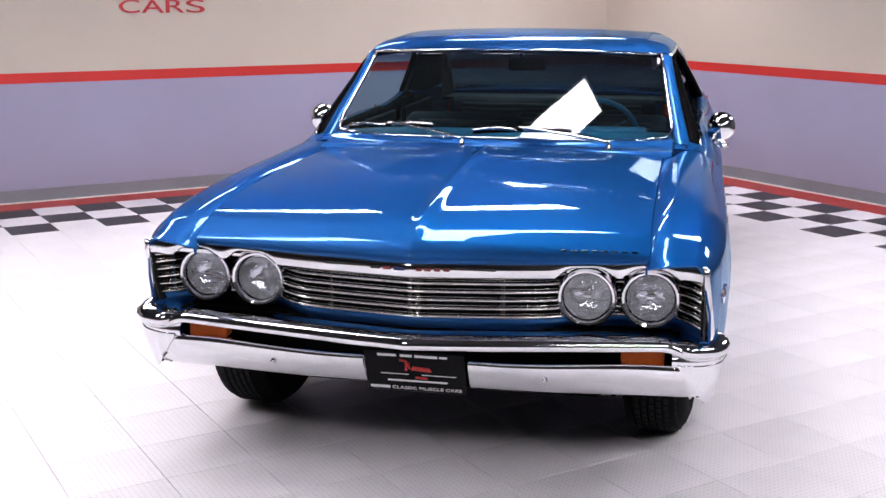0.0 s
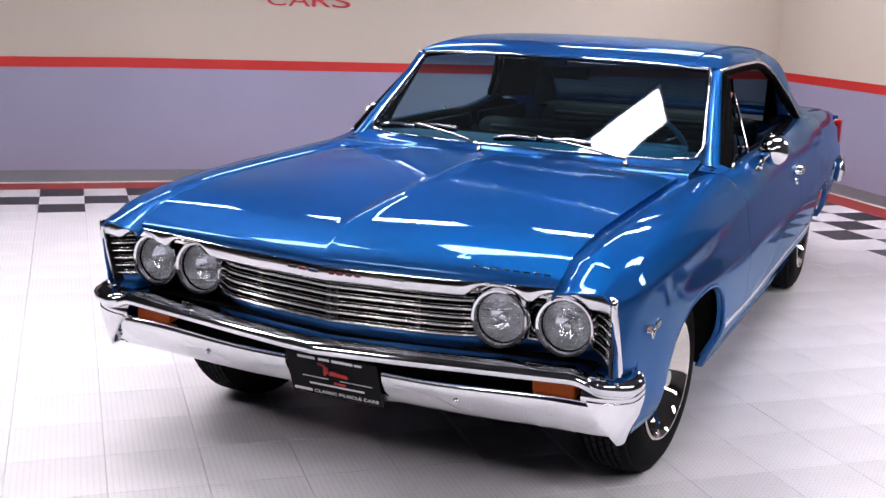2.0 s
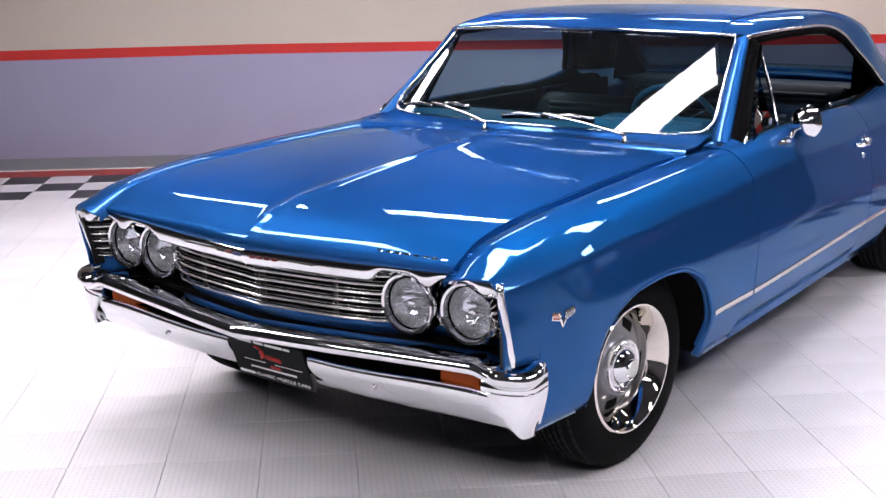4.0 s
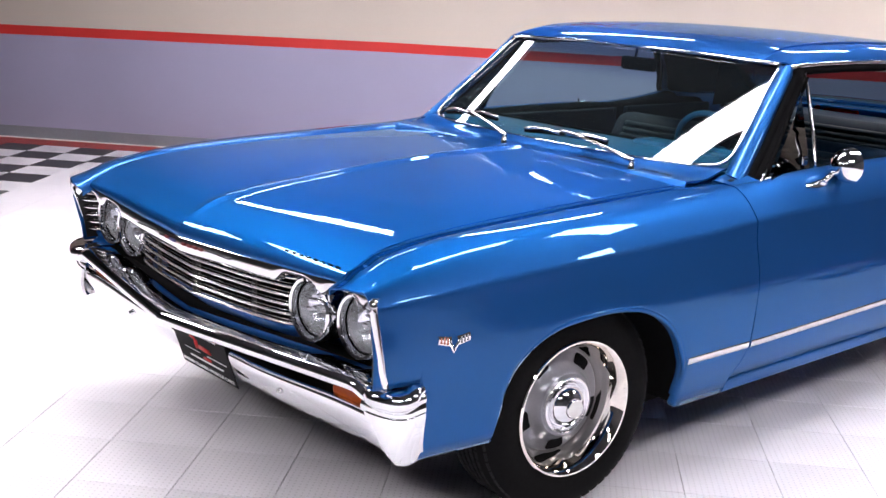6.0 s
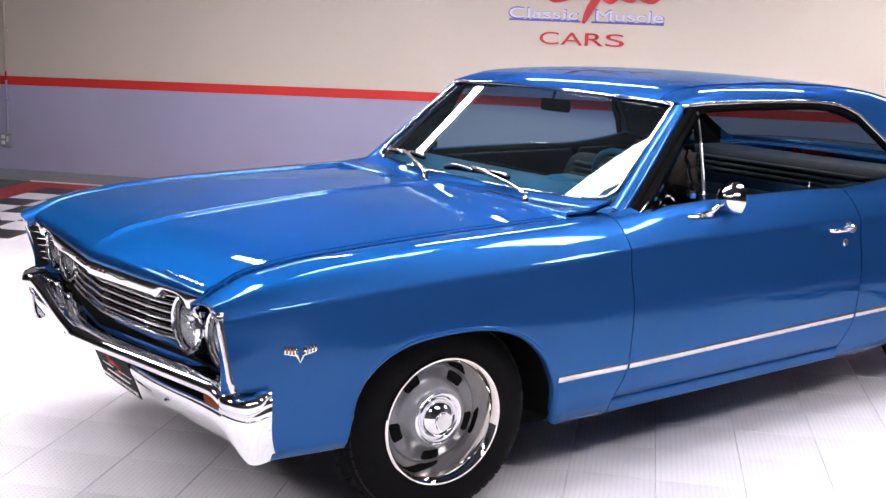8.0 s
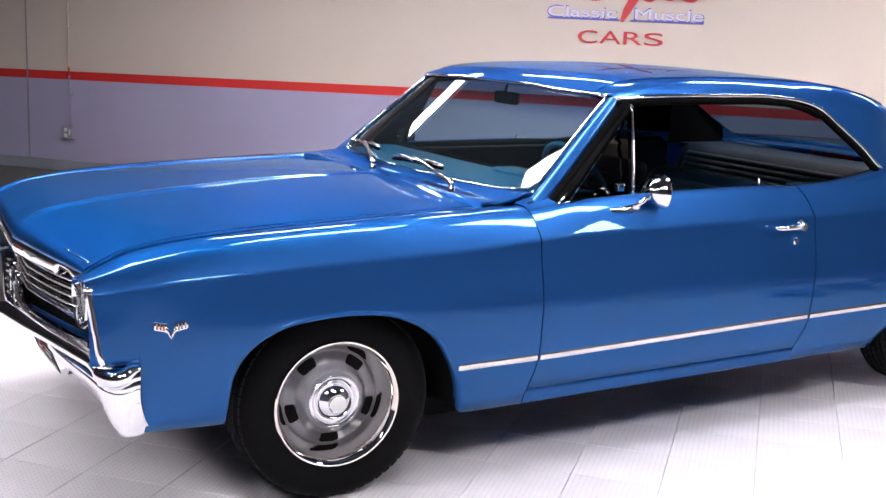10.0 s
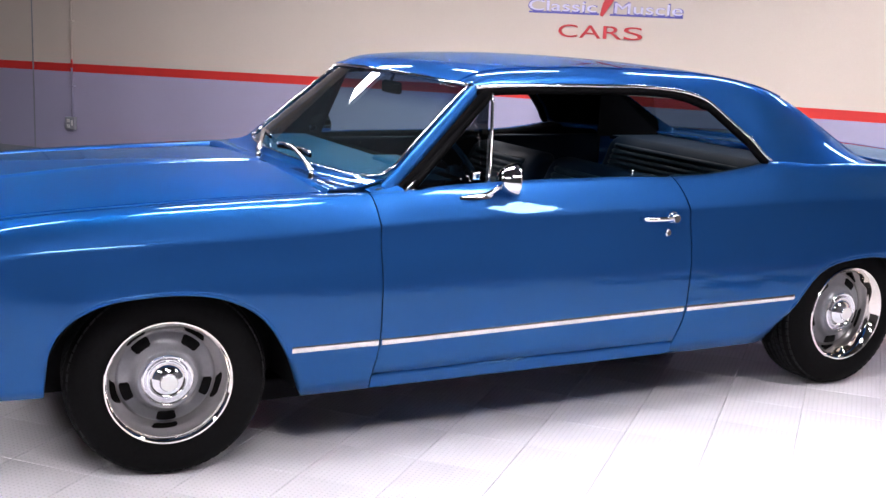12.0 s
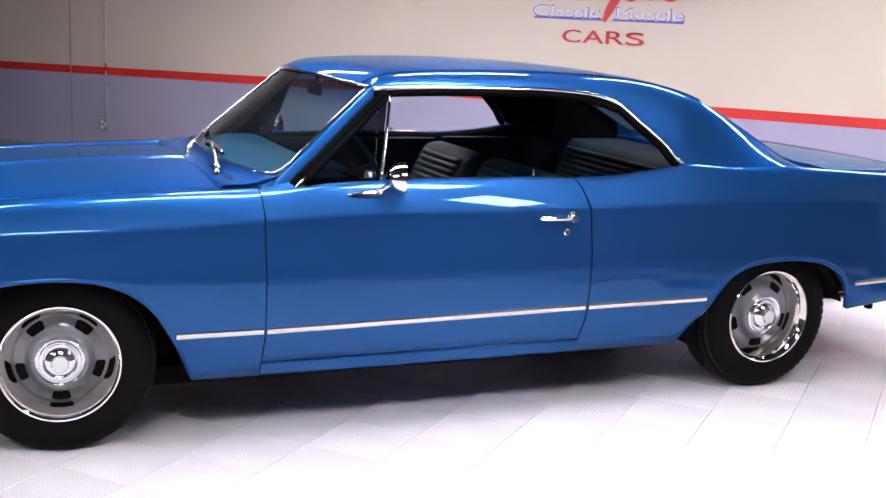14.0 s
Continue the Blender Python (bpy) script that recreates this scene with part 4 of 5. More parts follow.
# bright side trim
zM = pchip([(0.36, 0.428), (0.68, 0.430), (1.98, 0.446), (2.55, 0.450), (3.3, 0.473), (3.6, 0.482), (4.0, 0.492)])
for sgn in (1, -1):
    for y0, y1 in ((0.372, 0.676), (0.688, 1.971), (1.986, 2.545), (3.335, 3.84)):
        ys = lin(y0, y1, max(6, int((y1 - y0) / 0.06)))
        rows = []
        for dz, dx in ((-0.016, -0.002), (-0.0148, 0.005), (-0.004, 0.008), (0.004, 0.008), (0.0148, 0.005), (0.016, -0.002)):
            rows.append([(sgn * (side_x(y, zM(y)) + dx), y, zM(y) + dz) for y in ys])
        sheet("side_trim", rows, BRIGHT, car, "bright lower side trim", thick=0.0, flip=sgn < 0)
    # drip rail and window trims
    rail = [tuple(po[k] + Vector((0.006, -0.002, 0.0))) for k in range(1, len(po)) if po[k][1] < 2.455]
    tube("drip_rail", [(sgn * x, y, z) for x, y, z in spline(rail, 60)], 0.0075, CHROME, car, "bright drip rail", n=8)
    seal = [(sgn * (x - 0.004), y + (-0.022 if y > 2.05 else 0), z - (0.020 if y < 2.2 else 0.008)) for x, y, z in spline(rail, 60)]
    tube("window_seal", seal, 0.014, SEAL, car, "black window seal", n=8)
    tube("belt_trim", [(sgn * (xP(y) - 0.006), y, zP(y) + 0.003) for y in lin(0.93, 1.92, 30)], 0.004, BRIGHT, car, "thin bright belt trim", n=6)
    tube("belt_trim", [(sgn * (xP(y) - 0.006), y, zP(y) + 0.003) for y in lin(1.93, 2.47, 20)], 0.004, SEAL, car, "black belt seal", n=6)
    ledge = [[(sgn * (xP(y) + dx), y, zP(y) + dz - 0.03 * ramp(y, 2.46, 2.52)) for y in lin(0.90, 2.72, 46)] for dx, dz in ((-0.078, -0.090), (-0.075, -0.016), (-0.050, 0.002), (-0.012, 0.0050))]
    sheet("window_ledge", ledge, SEAL, car, "black window channel", thick=0.002, flip=sgn > 0)
    # quarter vent window
    a, b, c = Vector((sgn * 0.845, 0.838, 0.926)), Vector((sgn * 0.848, 1.135, 0.938)), Vector((sgn * 0.722, 1.205, 1.247))
    tube("vent_frame", [Vector((sgn * (p[0] + 0.004), p[1] + 0.022, p[2] - 0.006)) for p in PILLAR], 0.019, SEAL, car, "black vent window seal", n=8)
    rows = [[Vector((sgn * (p[0] + 0.006), p[1] + 0.014, p[2] - 0.004)) for p in PILLAR], [a.lerp(c, t) for t in lin(-0.03, 1.0, 16)]]
    sheet("vent_surround", rows, SEAL, car, "black vent window surround", thick=0.004, flip=sgn < 0)
    tube("vent_frame", [a.lerp(c, t) for t in lin(0.02, 0.97, 12)], 0.009, SEAL, car, "black vent window frame", n=8)
    tube("vent_frame", [(sgn * 0.852, 0.792, 0.906), (sgn * 0.843, 0.848, 0.957)], 0.0045, BRIGHT, car, "bright foot of the vent window frame", n=8)
    tube("vent_frame", [a.lerp(b, t) for t in lin(0, 1, 8)], 0.0045, BRIGHT, car, "bright vent window frame", n=8)
    tube("vent_post", [b.lerp(c, t) + Vector((sgn * 0.006 * math.sin(math.pi * t), 0, 0)) for t in lin(0, 1, 12)], 0.0062, CHROME, car, "bright vent window post", n=8)
    vp = sheet("vent_glass", [[a.lerp(c, t) + Vector((sgn * 0.022, 0, 0)), b.lerp(c, t) - Vector((sgn * 0.022, 0, 0))] for t in lin(0, 0.97, 6)], GLASS_VENT, car, "tinted vent window", thick=0.0, flip=sgn < 0)
    vp.visible_shadow = False
    part("vent_latch", box(sgn * 0.815, sgn * 0.835, 1.075, 1.108, 0.952, 0.980, 0.004), CHROME, car, "chrome vent latch")
    tube("lock_knob", [(sgn * 0.835, 1.77, 0.93), (sgn * 0.835, 1.77, 0.972)], 0.0045, CHROME, car, n=8)

# door handles and locks
for door, sgn in zip(doors, (1, -1)):
    tube("handle", [(sgn * 0.955, 1.735, 0.805), (sgn * 0.984, 1.75, 0.807), (sgn * 0.988, 1.80, 0.807), (sgn * 0.984, 1.86, 0.806), (sgn * 0.958, 1.885, 0.805)], [0.008, 0.009, 0.009, 0.010, 0.012], CHROME, door, "chrome door handle", n=10)
    lathe("button", [(0.0, 0.026), (0.015, 0.026), (0.019, 0.020), (0.019, 0.0), (0.024, -0.002)], CHROME, door, "chrome push button", n=20, m=Matrix.Translation((sgn * 0.950, 1.893, 0.803)) @ Matrix.Diagonal((sgn, 1, 1, 1)))
    lathe("lock", [(0.0, 0.008), (0.010, 0.008), (0.014, 0.004), (0.015, -0.004)], CHROME, door, "round door lock", n=18, m=Matrix.Translation((sgn * 0.955, 1.869, 0.747)) @ Matrix.Diagonal((sgn, 1, 1, 1)))


# ---- front end ----
def grille_y(x):
    return pchip([(0, -0.762), (0.25, -0.738), (0.41, -0.706), (0.47, -0.672), (0.60, -0.640), (0.765, -0.640), (0.80, -0.668), (0.853, -0.752)])(abs(x)) + 0.030 * ramp(-x, 0.36, 0.47) * (1 - ramp(-x, 0.79, 0.84))


grille = link("grille", finish(box(-0.84, 0.84, -0.605, -0.59, 0.55, 0.755), "grille", BLACK), car, "black grille with bright horizontal bars")
for k in range(6):
    z = 0.577 + k * 0.0255
    for dz, r in ((0.0, 0.0046), (0.0080, 0.0014)):
        run = [(x, grille_y(x) + (0.006 if dz else 0), z + dz + 0.010 * (abs(x) / 0.85)) for x in lin(-0.852, 0.852, 65)]
        tube("bar", run, r, BRIGHT, grille, n=6, up=(0, 0, 1))
for x in (-0.27, 0.27, -0.012, 0.012):
    tube("upright", [(x, grille_y(x) + 0.016, 0.570), (x, grille_y(x) + 0.016, 0.73)], 0.007, DARK_METAL, grille, n=6)


def header_line(x):
    y = pchip([(0, -0.803), (0.26, -0.781), (0.5, -0.758), (0.70, -0.745), (0.80, -0.752), (0.862, -0.772)])(abs(x))
    z = pchip([(0, 0.750), (0.3, 0.755), (0.55, 0.763), (0.72, 0.769), (0.82, 0.771), (0.862, 0.768)])(abs(x))
    return y, z


rows = []
xs = lin(-0.862, 0.862, 145)


def scallop(x):
    """Height to which the strip is cut away over the headlights."""
    return max([0.0] + [0.648 + math.sqrt(0.108 ** 2 - (abs(x) - c) ** 2) for c in (0.519, 0.705) if abs(abs(x) - c) < 0.108])


for dy, dz in ((0.02, 0.000), (0.0, 0.000), (-0.005, -0.004), (-0.002, -0.042), (0.008, -0.049), (0.03, -0.050)):
    rows.append([(x, header_line(x)[0] + dy, max(header_line(x)[1] + dz, min(header_line(x)[1] - 0.013, scallop(x))) if dz < -0.02 else header_line(x)[1] + dz) for x in xs])
header = sheet("header_trim", rows, CHROME, car, "chrome strip along the hood edge", thick=0.0)
for x, w, mt in ((-0.105, 0.030, DARK_METAL), (-0.068, 0.026, EMBLEM_RED), (-0.030, 0.034, EMBLEM_BLUE), (0.030, 0.018, EMBLEM_RED), (0.056, 0.020, EMBLEM_RED), (0.084, 0.020, EMBLEM_RED), (0.112, 0.020, EMBLEM_RED)):
    y, z = header_line(x)
    part("emblem_block", box(x - w / 2, x + w / 2, y - 0.008, y + 0.005, z - 0.024, z - 0.014, 0.002), mt, header)
part("emblem_line", box(0.14, 0.26, -0.800, -0.780, 0.735, 0.739, 0.001), DARK_METAL, header, "thin dark line in the chrome strip")
part("emblem_line", box(-0.26, -0.14, -0.800, -0.780, 0.735, 0.739, 0.001), DARK_METAL, header, "thin dark line in the chrome strip")
for sgn in (1, -1):
    pts = [(0.860, -0.770, 0.767), (0.861, -0.771, 0.739), (0.866, -0.766, 0.70), (0.876, -0.757, 0.62), (0.882, -0.748, 0.565), (0.872, -0.735, 0.548)]
    tube("headlight_frame", [(sgn * x, y, z) for x, y, z in spline(pts, 16)], 0.0105, CHROME, car, "chrome end frame of the headlight housing", n=10)
    rows = [[(sgn * x, y, header_line(x)[1] + dz) for x in lin(0.40, 0.85, 12)] for y, dz in ((-0.735, -0.006), (-0.690, -0.010), (-0.676, -0.050))]
    sheet("brow_plate", rows, CHROME, car, "chrome plate above the headlights", thick=0.002, flip=sgn > 0)
    # inner wall of the housing end
    rows = [[(sgn * 0.858, -0.766, z), (sgn * 0.862, -0.70, z), (sgn * 0.85, -0.60, z)] for z in lin(0.75, 0.55, 4)]
    sheet("housing_side", rows, DARK_METAL, car, "dark housing side", flip=sgn < 0)
    for x in (0.519, 0.705):
        lamp = empty("headlight")
        lamp.parent = car
        lamp["label"] = "round sealed-beam headlight with a bright bezel"
        yl = (-0.694 if sgn > 0 else -0.674) + (0.020 if x > 0.6 else 0.0)
        m = Matrix.Translation((sgn * x, yl, 0.648))
        lathe("bezel", [(0.0725, 0.016), (0.0735, -0.012), (0.0765, -0.021), (0.083, -0.024), (0.0885, -0.018), (0.0905, -0.004), (0.0905, 0.05)], CHROME, lamp, "bright bezel ring", n=44, axis="y", m=m)
        lathe("reflector", [(0.0, 0.040), (0.02, 0.038), (0.04, 0.029), (0.056, 0.017), (0.066, 0.005), (0.071, 0.0)], REFLECTOR, lamp, "silvered reflector", n=36, axis="y", m=m)
        g = lathe("lens", [(0.0, -0.026), (0.02, -0.0245), (0.04, -0.019), (0.058, -0.011), (0.0715, -0.001)], LENS, lamp, "clear lens", n=36, axis="y", m=m, out=(0, -1, 0))
        g.visible_shadow = False
        part("filament_cap", box_bm(bmesh.new(), -0.012, 0.012, 0.0, 0.03, -0.008, 0.008, 0.004, m=m), BRIGHT, lamp)
        lathe("gasket", [(0.0705, -0.003), (0.0718, -0.005), (0.0730, -0.003), (0.0730, 0.012)], SEAL, lamp, "black gasket ring", n=36, axis="y", m=m)
        # visor-like cap over the lamp
        rows = []
        for dy in (-0.012, 0.02):
            rows.append([(sgn * x + 0.0935 * math.cos(t), yl + dy, 0.648 + 0.0935 * math.sin(t)) for t in lin(radians(50), radians(130), 12)])
        sheet("eyebrow", rows, CHROME, lamp, "chrome brow", thick=0.003)

# body-coloured filler between grille and bumper
rows = []
for z, dy in ((0.571, 0.000), (0.566, -0.004), (0.552, 0.006), (0.538, 0.020), (0.525, 0.036)):
    rows.append([(x, grille_y(x) + dy + 0.030, z + 0.004 * abs(x)) for x in lin(-0.855, 0.855, 41)])
sheet("filler_panel", rows, PAINT, car, "blue filler panel", thick=0.004)


# front bumper
def plan(keys, n):
    half = spline([(x, y, 0) for x, y in keys], n)
    return [Vector((-p[0], p[1], 0)) for p in half[:0:-1]] + half


def swept(line, section, z_shift=None):
    """Rows along a plan line; section of (outward, height)."""
    rows = []
    for o, z in section:
        row = []
        for k, p in enumerate(line):
            d = (line[min(k + 1, len(line) - 1)] - line[max(k - 1, 0)]).normalized()
            out = Vector((d[1], -d[0], 0))
            row.append(p + out * o + Vector((0, 0, z + (z_shift(p) if z_shift else 0))))
        rows.append(row)
    return rows


def blade_rows(line, section):
    """The lower blade: its upper edge drops towards the plate in the middle."""
    rows = swept(line, section, lambda p: 0.004 - 0.006 * abs(p[0]))
    for row, (o, z) in zip(rows, section):
        for p in row:
            p[2] += 0.016 * ramp(abs(p[0]), 0.25, 0.84) * ramp(-z, -0.43, -0.34) - 0.026 * ramp(z, 0.36, 0.45) * (1 - ramp(abs(p[0]), 0.25, 0.75))
    return rows


def corner_lift(p):
    """The bumper's ends rise where they turn back along the fenders."""
    return 0.026 * ramp(p[1], -0.722, -0.655)


LIP = [(0, -0.872), (0.2, -0.842), (0.45, -0.800), (0.70, -0.762), (0.82, -0.745), (0.880, -0.728), (0.912, -0.708), (0.926, -0.687), (0.930, -0.652)]
line = plan(LIP, 60)
dip = lambda p: -0.004 + 0.010 * min(1, (abs(p[0]) / 0.9) ** 2) - 0.030 * ramp(abs(p[0]), 0.75, 0.85) + corner_lift(p)
front_bumper = sheet("front_bumper", swept(line, [(-0.10, 0.538), (-0.05, 0.541), (-0.018, 0.538), (-0.004, 0.530), (0.0, 0.519), (-0.001, 0.508), (-0.008, 0.502), (-0.03, 0.499), (-0.06, 0.499)], dip), CHROME, car, "chrome front bumper", thick=0.0)
BLADE = [(0.166, -0.738), (0.45, -0.735), (0.70, -0.728), (0.80, -0.724), (0.868, -0.711), (0.904, -0.697), (0.921, -0.680), (0.926, -0.653)]
for sgn in (1, -1):
    half = spline([(x, y, 0) for x, y in BLADE], 44)
    if sgn < 0:
        half = [mirrored(p) for p in half][::-1]
    sec = [(-0.03, 0.455), (-0.006, 0.457), (0.0, 0.450), (-0.004, 0.425), (-0.020, 0.385), (-0.040, 0.348), (-0.058, 0.329), (-0.08, 0.322)]
    sheet("lower_blade", blade_rows(half, sec), CHROME, front_bumper, "chrome lower bumper blade", thick=0.0)
    corner = [p for p in half if abs(p[0]) > 0.768]
    sec = [(-0.004, 0.497), (0.004, 0.486), (0.007, 0.476), (0.007, 0.466), (0.003, 0.459), (-0.004, 0.456), (-0.02, 0.456)]
    sheet("bumper_corner", swept(corner, sec, lambda p: 0.002 - 0.005 * abs(p[0]) + corner_lift(p)), CHROME, front_bumper, "chrome bumper corner", thick=0.0)
    # tapered wing hanging below the corner
    run = [p for p in half if abs(p[0]) > 0.772]
    run = run[::-1] if sgn < 0 else run
    reach = lambda c: run[int(c)].lerp(run[min(int(c) + 1, len(run) - 1)], c - int(c))
    rows = []
    for f in lin(0, 1, 9):
        row = []
        for c in lin((0.10 + 0.50 * f ** 1.1) * (len(run) - 1), len(run) - 1, 16):
            p = reach(c)
            e = ramp(p[1], -0.72, -0.66)
            row.append((p[0] - sgn * (0.002 + 0.006 * f + 0.052 * f ** 1.6 * e), p[1] + (0.016 + 0.036 * e) * f * f, 0.460 + corner_lift(p) - (0.121 + 0.6 * corner_lift(p) + 0.010 * e) * f))
        rows.append(row)
    sheet("corner_wing", rows, CHROME, front_bumper, "tapered chrome bumper wing", thick=0.010, flip=sgn < 0)
    # end of the blade at the number plate
    rows = [[(sgn * 0.166, -0.735, 0.430), (sgn * 0.166, -0.69, 0.430)], [(sgn * 0.166, -0.714, 0.38), (sgn * 0.166, -0.66, 0.38)], [(sgn * 0.166, -0.668, 0.325), (sgn * 0.166, -0.66, 0.325)]]
    sheet("blade_end", rows, CHROME, front_bumper, thick=0.003)
    for x, z in ((0.40 if sgn > 0 else 0.468, 0.383),):
        lathe("bolt", [(0.0, -0.004), (0.006, -0.0035), (0.009, 0.0), (0.009, 0.008)], CHROME, front_bumper, "round bumper bolt", n=16, axis="y", m=Matrix.Translation((sgn * x, -0.724, z)))
    lathe("bolt", [(0.0, -0.007), (0.007, -0.006), (0.010, -0.002), (0.010, 0.006)], BRIGHT, front_bumper, n=14, axis="y", m=Matrix.Translation((sgn * 0.868, -0.699, 0.425)))
    part("turn_signal", box(sgn * 0.625, sgn * 0.752, -0.708, -0.66, 0.452, 0.499, 0.006), AMBER, car, "amber turn signal lens")
    # rounded top over the bumper corner
    top = [p for p in line if p[0] * sgn > 0.775]
    rows = []
    for o, z in ((-0.11, 0.540), (-0.075, 0.5405), (-0.04, 0.540), (-0.012, 0.537), (0.008, 0.528), (0.016, 0.511), (0.013, 0.496), (0.000, 0.487), (-0.03, 0.485)):
        row = []
        for k, p in enumerate(top):
            d = (top[min(k + 1, len(top) - 1)] - top[max(k - 1, 0)]).normalized()
            a = ramp(abs(p[0]), 0.775, 0.83)
            e = 1 - 0.6 * ramp(p[1], -0.690, -0.653)
            row.append(p + Vector((d[1], -d[0], 0)) * (-0.02 + (o + 0.02) * a * (e if o > -0.02 else 1)) + Vector((0, 0, 0.515 + (z - 0.515) * (0.5 + 0.5 * a) * e + corner_lift(p))))
        rows.append(row)
    sheet("corner_top", rows, CHROME, front_bumper, "rounded chrome bumper end", thick=0.0)
part("bumper_backing", box(-0.80, 0.80, -0.655, -0.60, 0.36, 0.53), BLACK, car, "black recess behind the bumper")

# dealer plate
plate = empty("number_plate")
plate.parent = car
plate.location = (-0.002, -0.722, 0.382)
plate.rotation_euler = (radians(20), 0, 0)
plate["label"] = "black dealer plate with printed lines"
part("panel", box(-0.158, 0.158, 0, 0.004, -0.078, 0.078, 0.003), PLATE, plate)
for x0, x1, z0, z1, mt in ((-0.115, -0.055, 0.060, 0.069, WHITE_INK), (-0.043, -0.005, 0.060, 0.069, WHITE_INK), (0.003, 0.075, 0.060, 0.069, WHITE_INK), (0.08, 0.105, 0.061, 0.068, WHITE_INK), (-0.11, -0.02, -0.0085, -0.0065, WHITE_INK), (0.02, 0.13, -0.0085, -0.0065, WHITE_INK), (-0.09, 0.10, -0.036, -0.030, WHITE_INK), (-0.148, -0.085, -0.066, -0.056, WHITE_INK)):
    part("print_bar", box(x0, x1, -0.0012, 0.001, z0, z1), mt, plate, "printed bar")
for pts in ([(-0.046, 0.048), (-0.026, 0.044), (-0.020, 0.030)], [(-0.026, 0.036), (-0.028, 0.008)], [(-0.018, 0.038), (-0.018, 0.016)], [(-0.012, 0.014), (0.052, 0.010)], [(-0.008, 0.022), (0.048, 0.017)], [(0.000, -0.018), (0.038, -0.020)]):
    tube("emblem_stroke", [(x, -0.0006, z) for x, z in pts], 0.0042, RED_INK, plate, "red emblem stroke", n=6)
txt = link("print_line", letters("CLASSIC MUSCLE CARS", 0.222, 0.0115, 0.0012, WHITE_INK, "print_line"), plate, "white printed words")
txt.location = (-0.078, 0.0002, -0.067)

# hood badge: eight small bright blocks in place of a maker's word
for k in range(8):
    x = 0.452 + k * 0.0292
    y = hood_front(x) + 0.022
    z = hood_z(x, y)
    part("badge_block", box_bm(bmesh.new(), -0.0095, 0.0095, -0.002, 0.002, -0.007, 0.007, 0.0015, m=pose(x, y - 0.003, z + 0.002, -24, 0, 4)), CHROME, hood, "small bright badge block")
# fender badge: a vee between two ribbed wings
for sgn in (1, -1):
    badge = empty("fender_badge")
    badge.parent = car
    badge["label"] = "small chrome vee badge with two ribbed wings"
    y0, z0 = -0.562, 0.648
    m = lambda dy, dz, up=0.004: Vector((sgn * (side_x(y0 + dy, z0 + dz) + up), y0 + dy, z0 + dz))
    for s in (-1, 1):
        rows = []
        for f in lin(0, 1, 6):
            hi, lo = 0.010 + 0.006 * f, -0.012 + 0.010 * f
            rows.append([m(s * (0.009 + 0.037 * f), lo + (hi - lo) * c, 0.005 + 0.002 * math.sin(math.pi * c)) for c in lin(0, 1, 5)])
        sheet("wing", rows, BRIGHT, badge, thick=0.005, flip=(s * sgn) < 0)
        for f in (0.30, 0.55, 0.80):
            tube("rib", [m(s * (0.009 + 0.037 * f), -0.010 + 0.010 * f, 0.0115), m(s * (0.009 + 0.037 * f), 0.008 + 0.006 * f, 0.0085)], 0.0034, FADED if s < 0 else GREY_STEEL, badge, n=5)
    tube("vee", [m(-0.017, 0.008, 0.008), m(-0.008, -0.012, 0.008), m(0, -0.030, 0.007), m(0.008, -0.012, 0.008), m(0.017, 0.008, 0.008)], [0.0045, 0.005, 0.004, 0.005, 0.0045], CHROME, badge, n=8)


# ---- mirrors and wipers ----
for sgn in (1, -1):
    mir = empty("door_mirror")
    mir.parent = car
    mir["label"] = "round chrome door mirror on a streamlined foot"
    rows = []
    for t in lin(0, 1, 12):
        y = 0.990 + t * 0.135
        w = 0.017 * math.sin(math.pi * min(1, 0.06 + t * 0.9)) ** 0.7
        h = 0.010 + 0.014 * t
        rows.append([(sgn * (0.903 + w * math.cos(a)), y, 0.897 + h * math.sin(a)) for a in lin(0, math.pi, 9)])
    sheet("foot", rows, CHROME, mir, thick=0.0, flip=sgn > 0)
    tube("stem", [(sgn * 0.903, 1.095, 0.908), (sgn * 0.908, 1.13, 0.925), (sgn * 0.915, 1.150, 0.945), (sgn * 0.925, 1.165, 0.955)], [0.010, 0.008, 0.0075, 0.009], CHROME, mir, n=10)
    turn = pose(sgn * 0.932, 1.165, 0.962, 0, 0, sgn * -14) @ Matrix.Scale(1.12, 4)
    lathe("head", [(0.0, -0.036), (0.018, -0.033), (0.034, -0.022), (0.046, -0.006), (0.053, 0.016), (0.055, 0.026), (0.052, 0.030)], CHROME, mir, n=32, axis="y", m=turn)
    lathe("mirror_face", [(0.0, 0.027), (0.052, 0.029)], BRIGHT, mir, n=32, axis="y", m=turn)
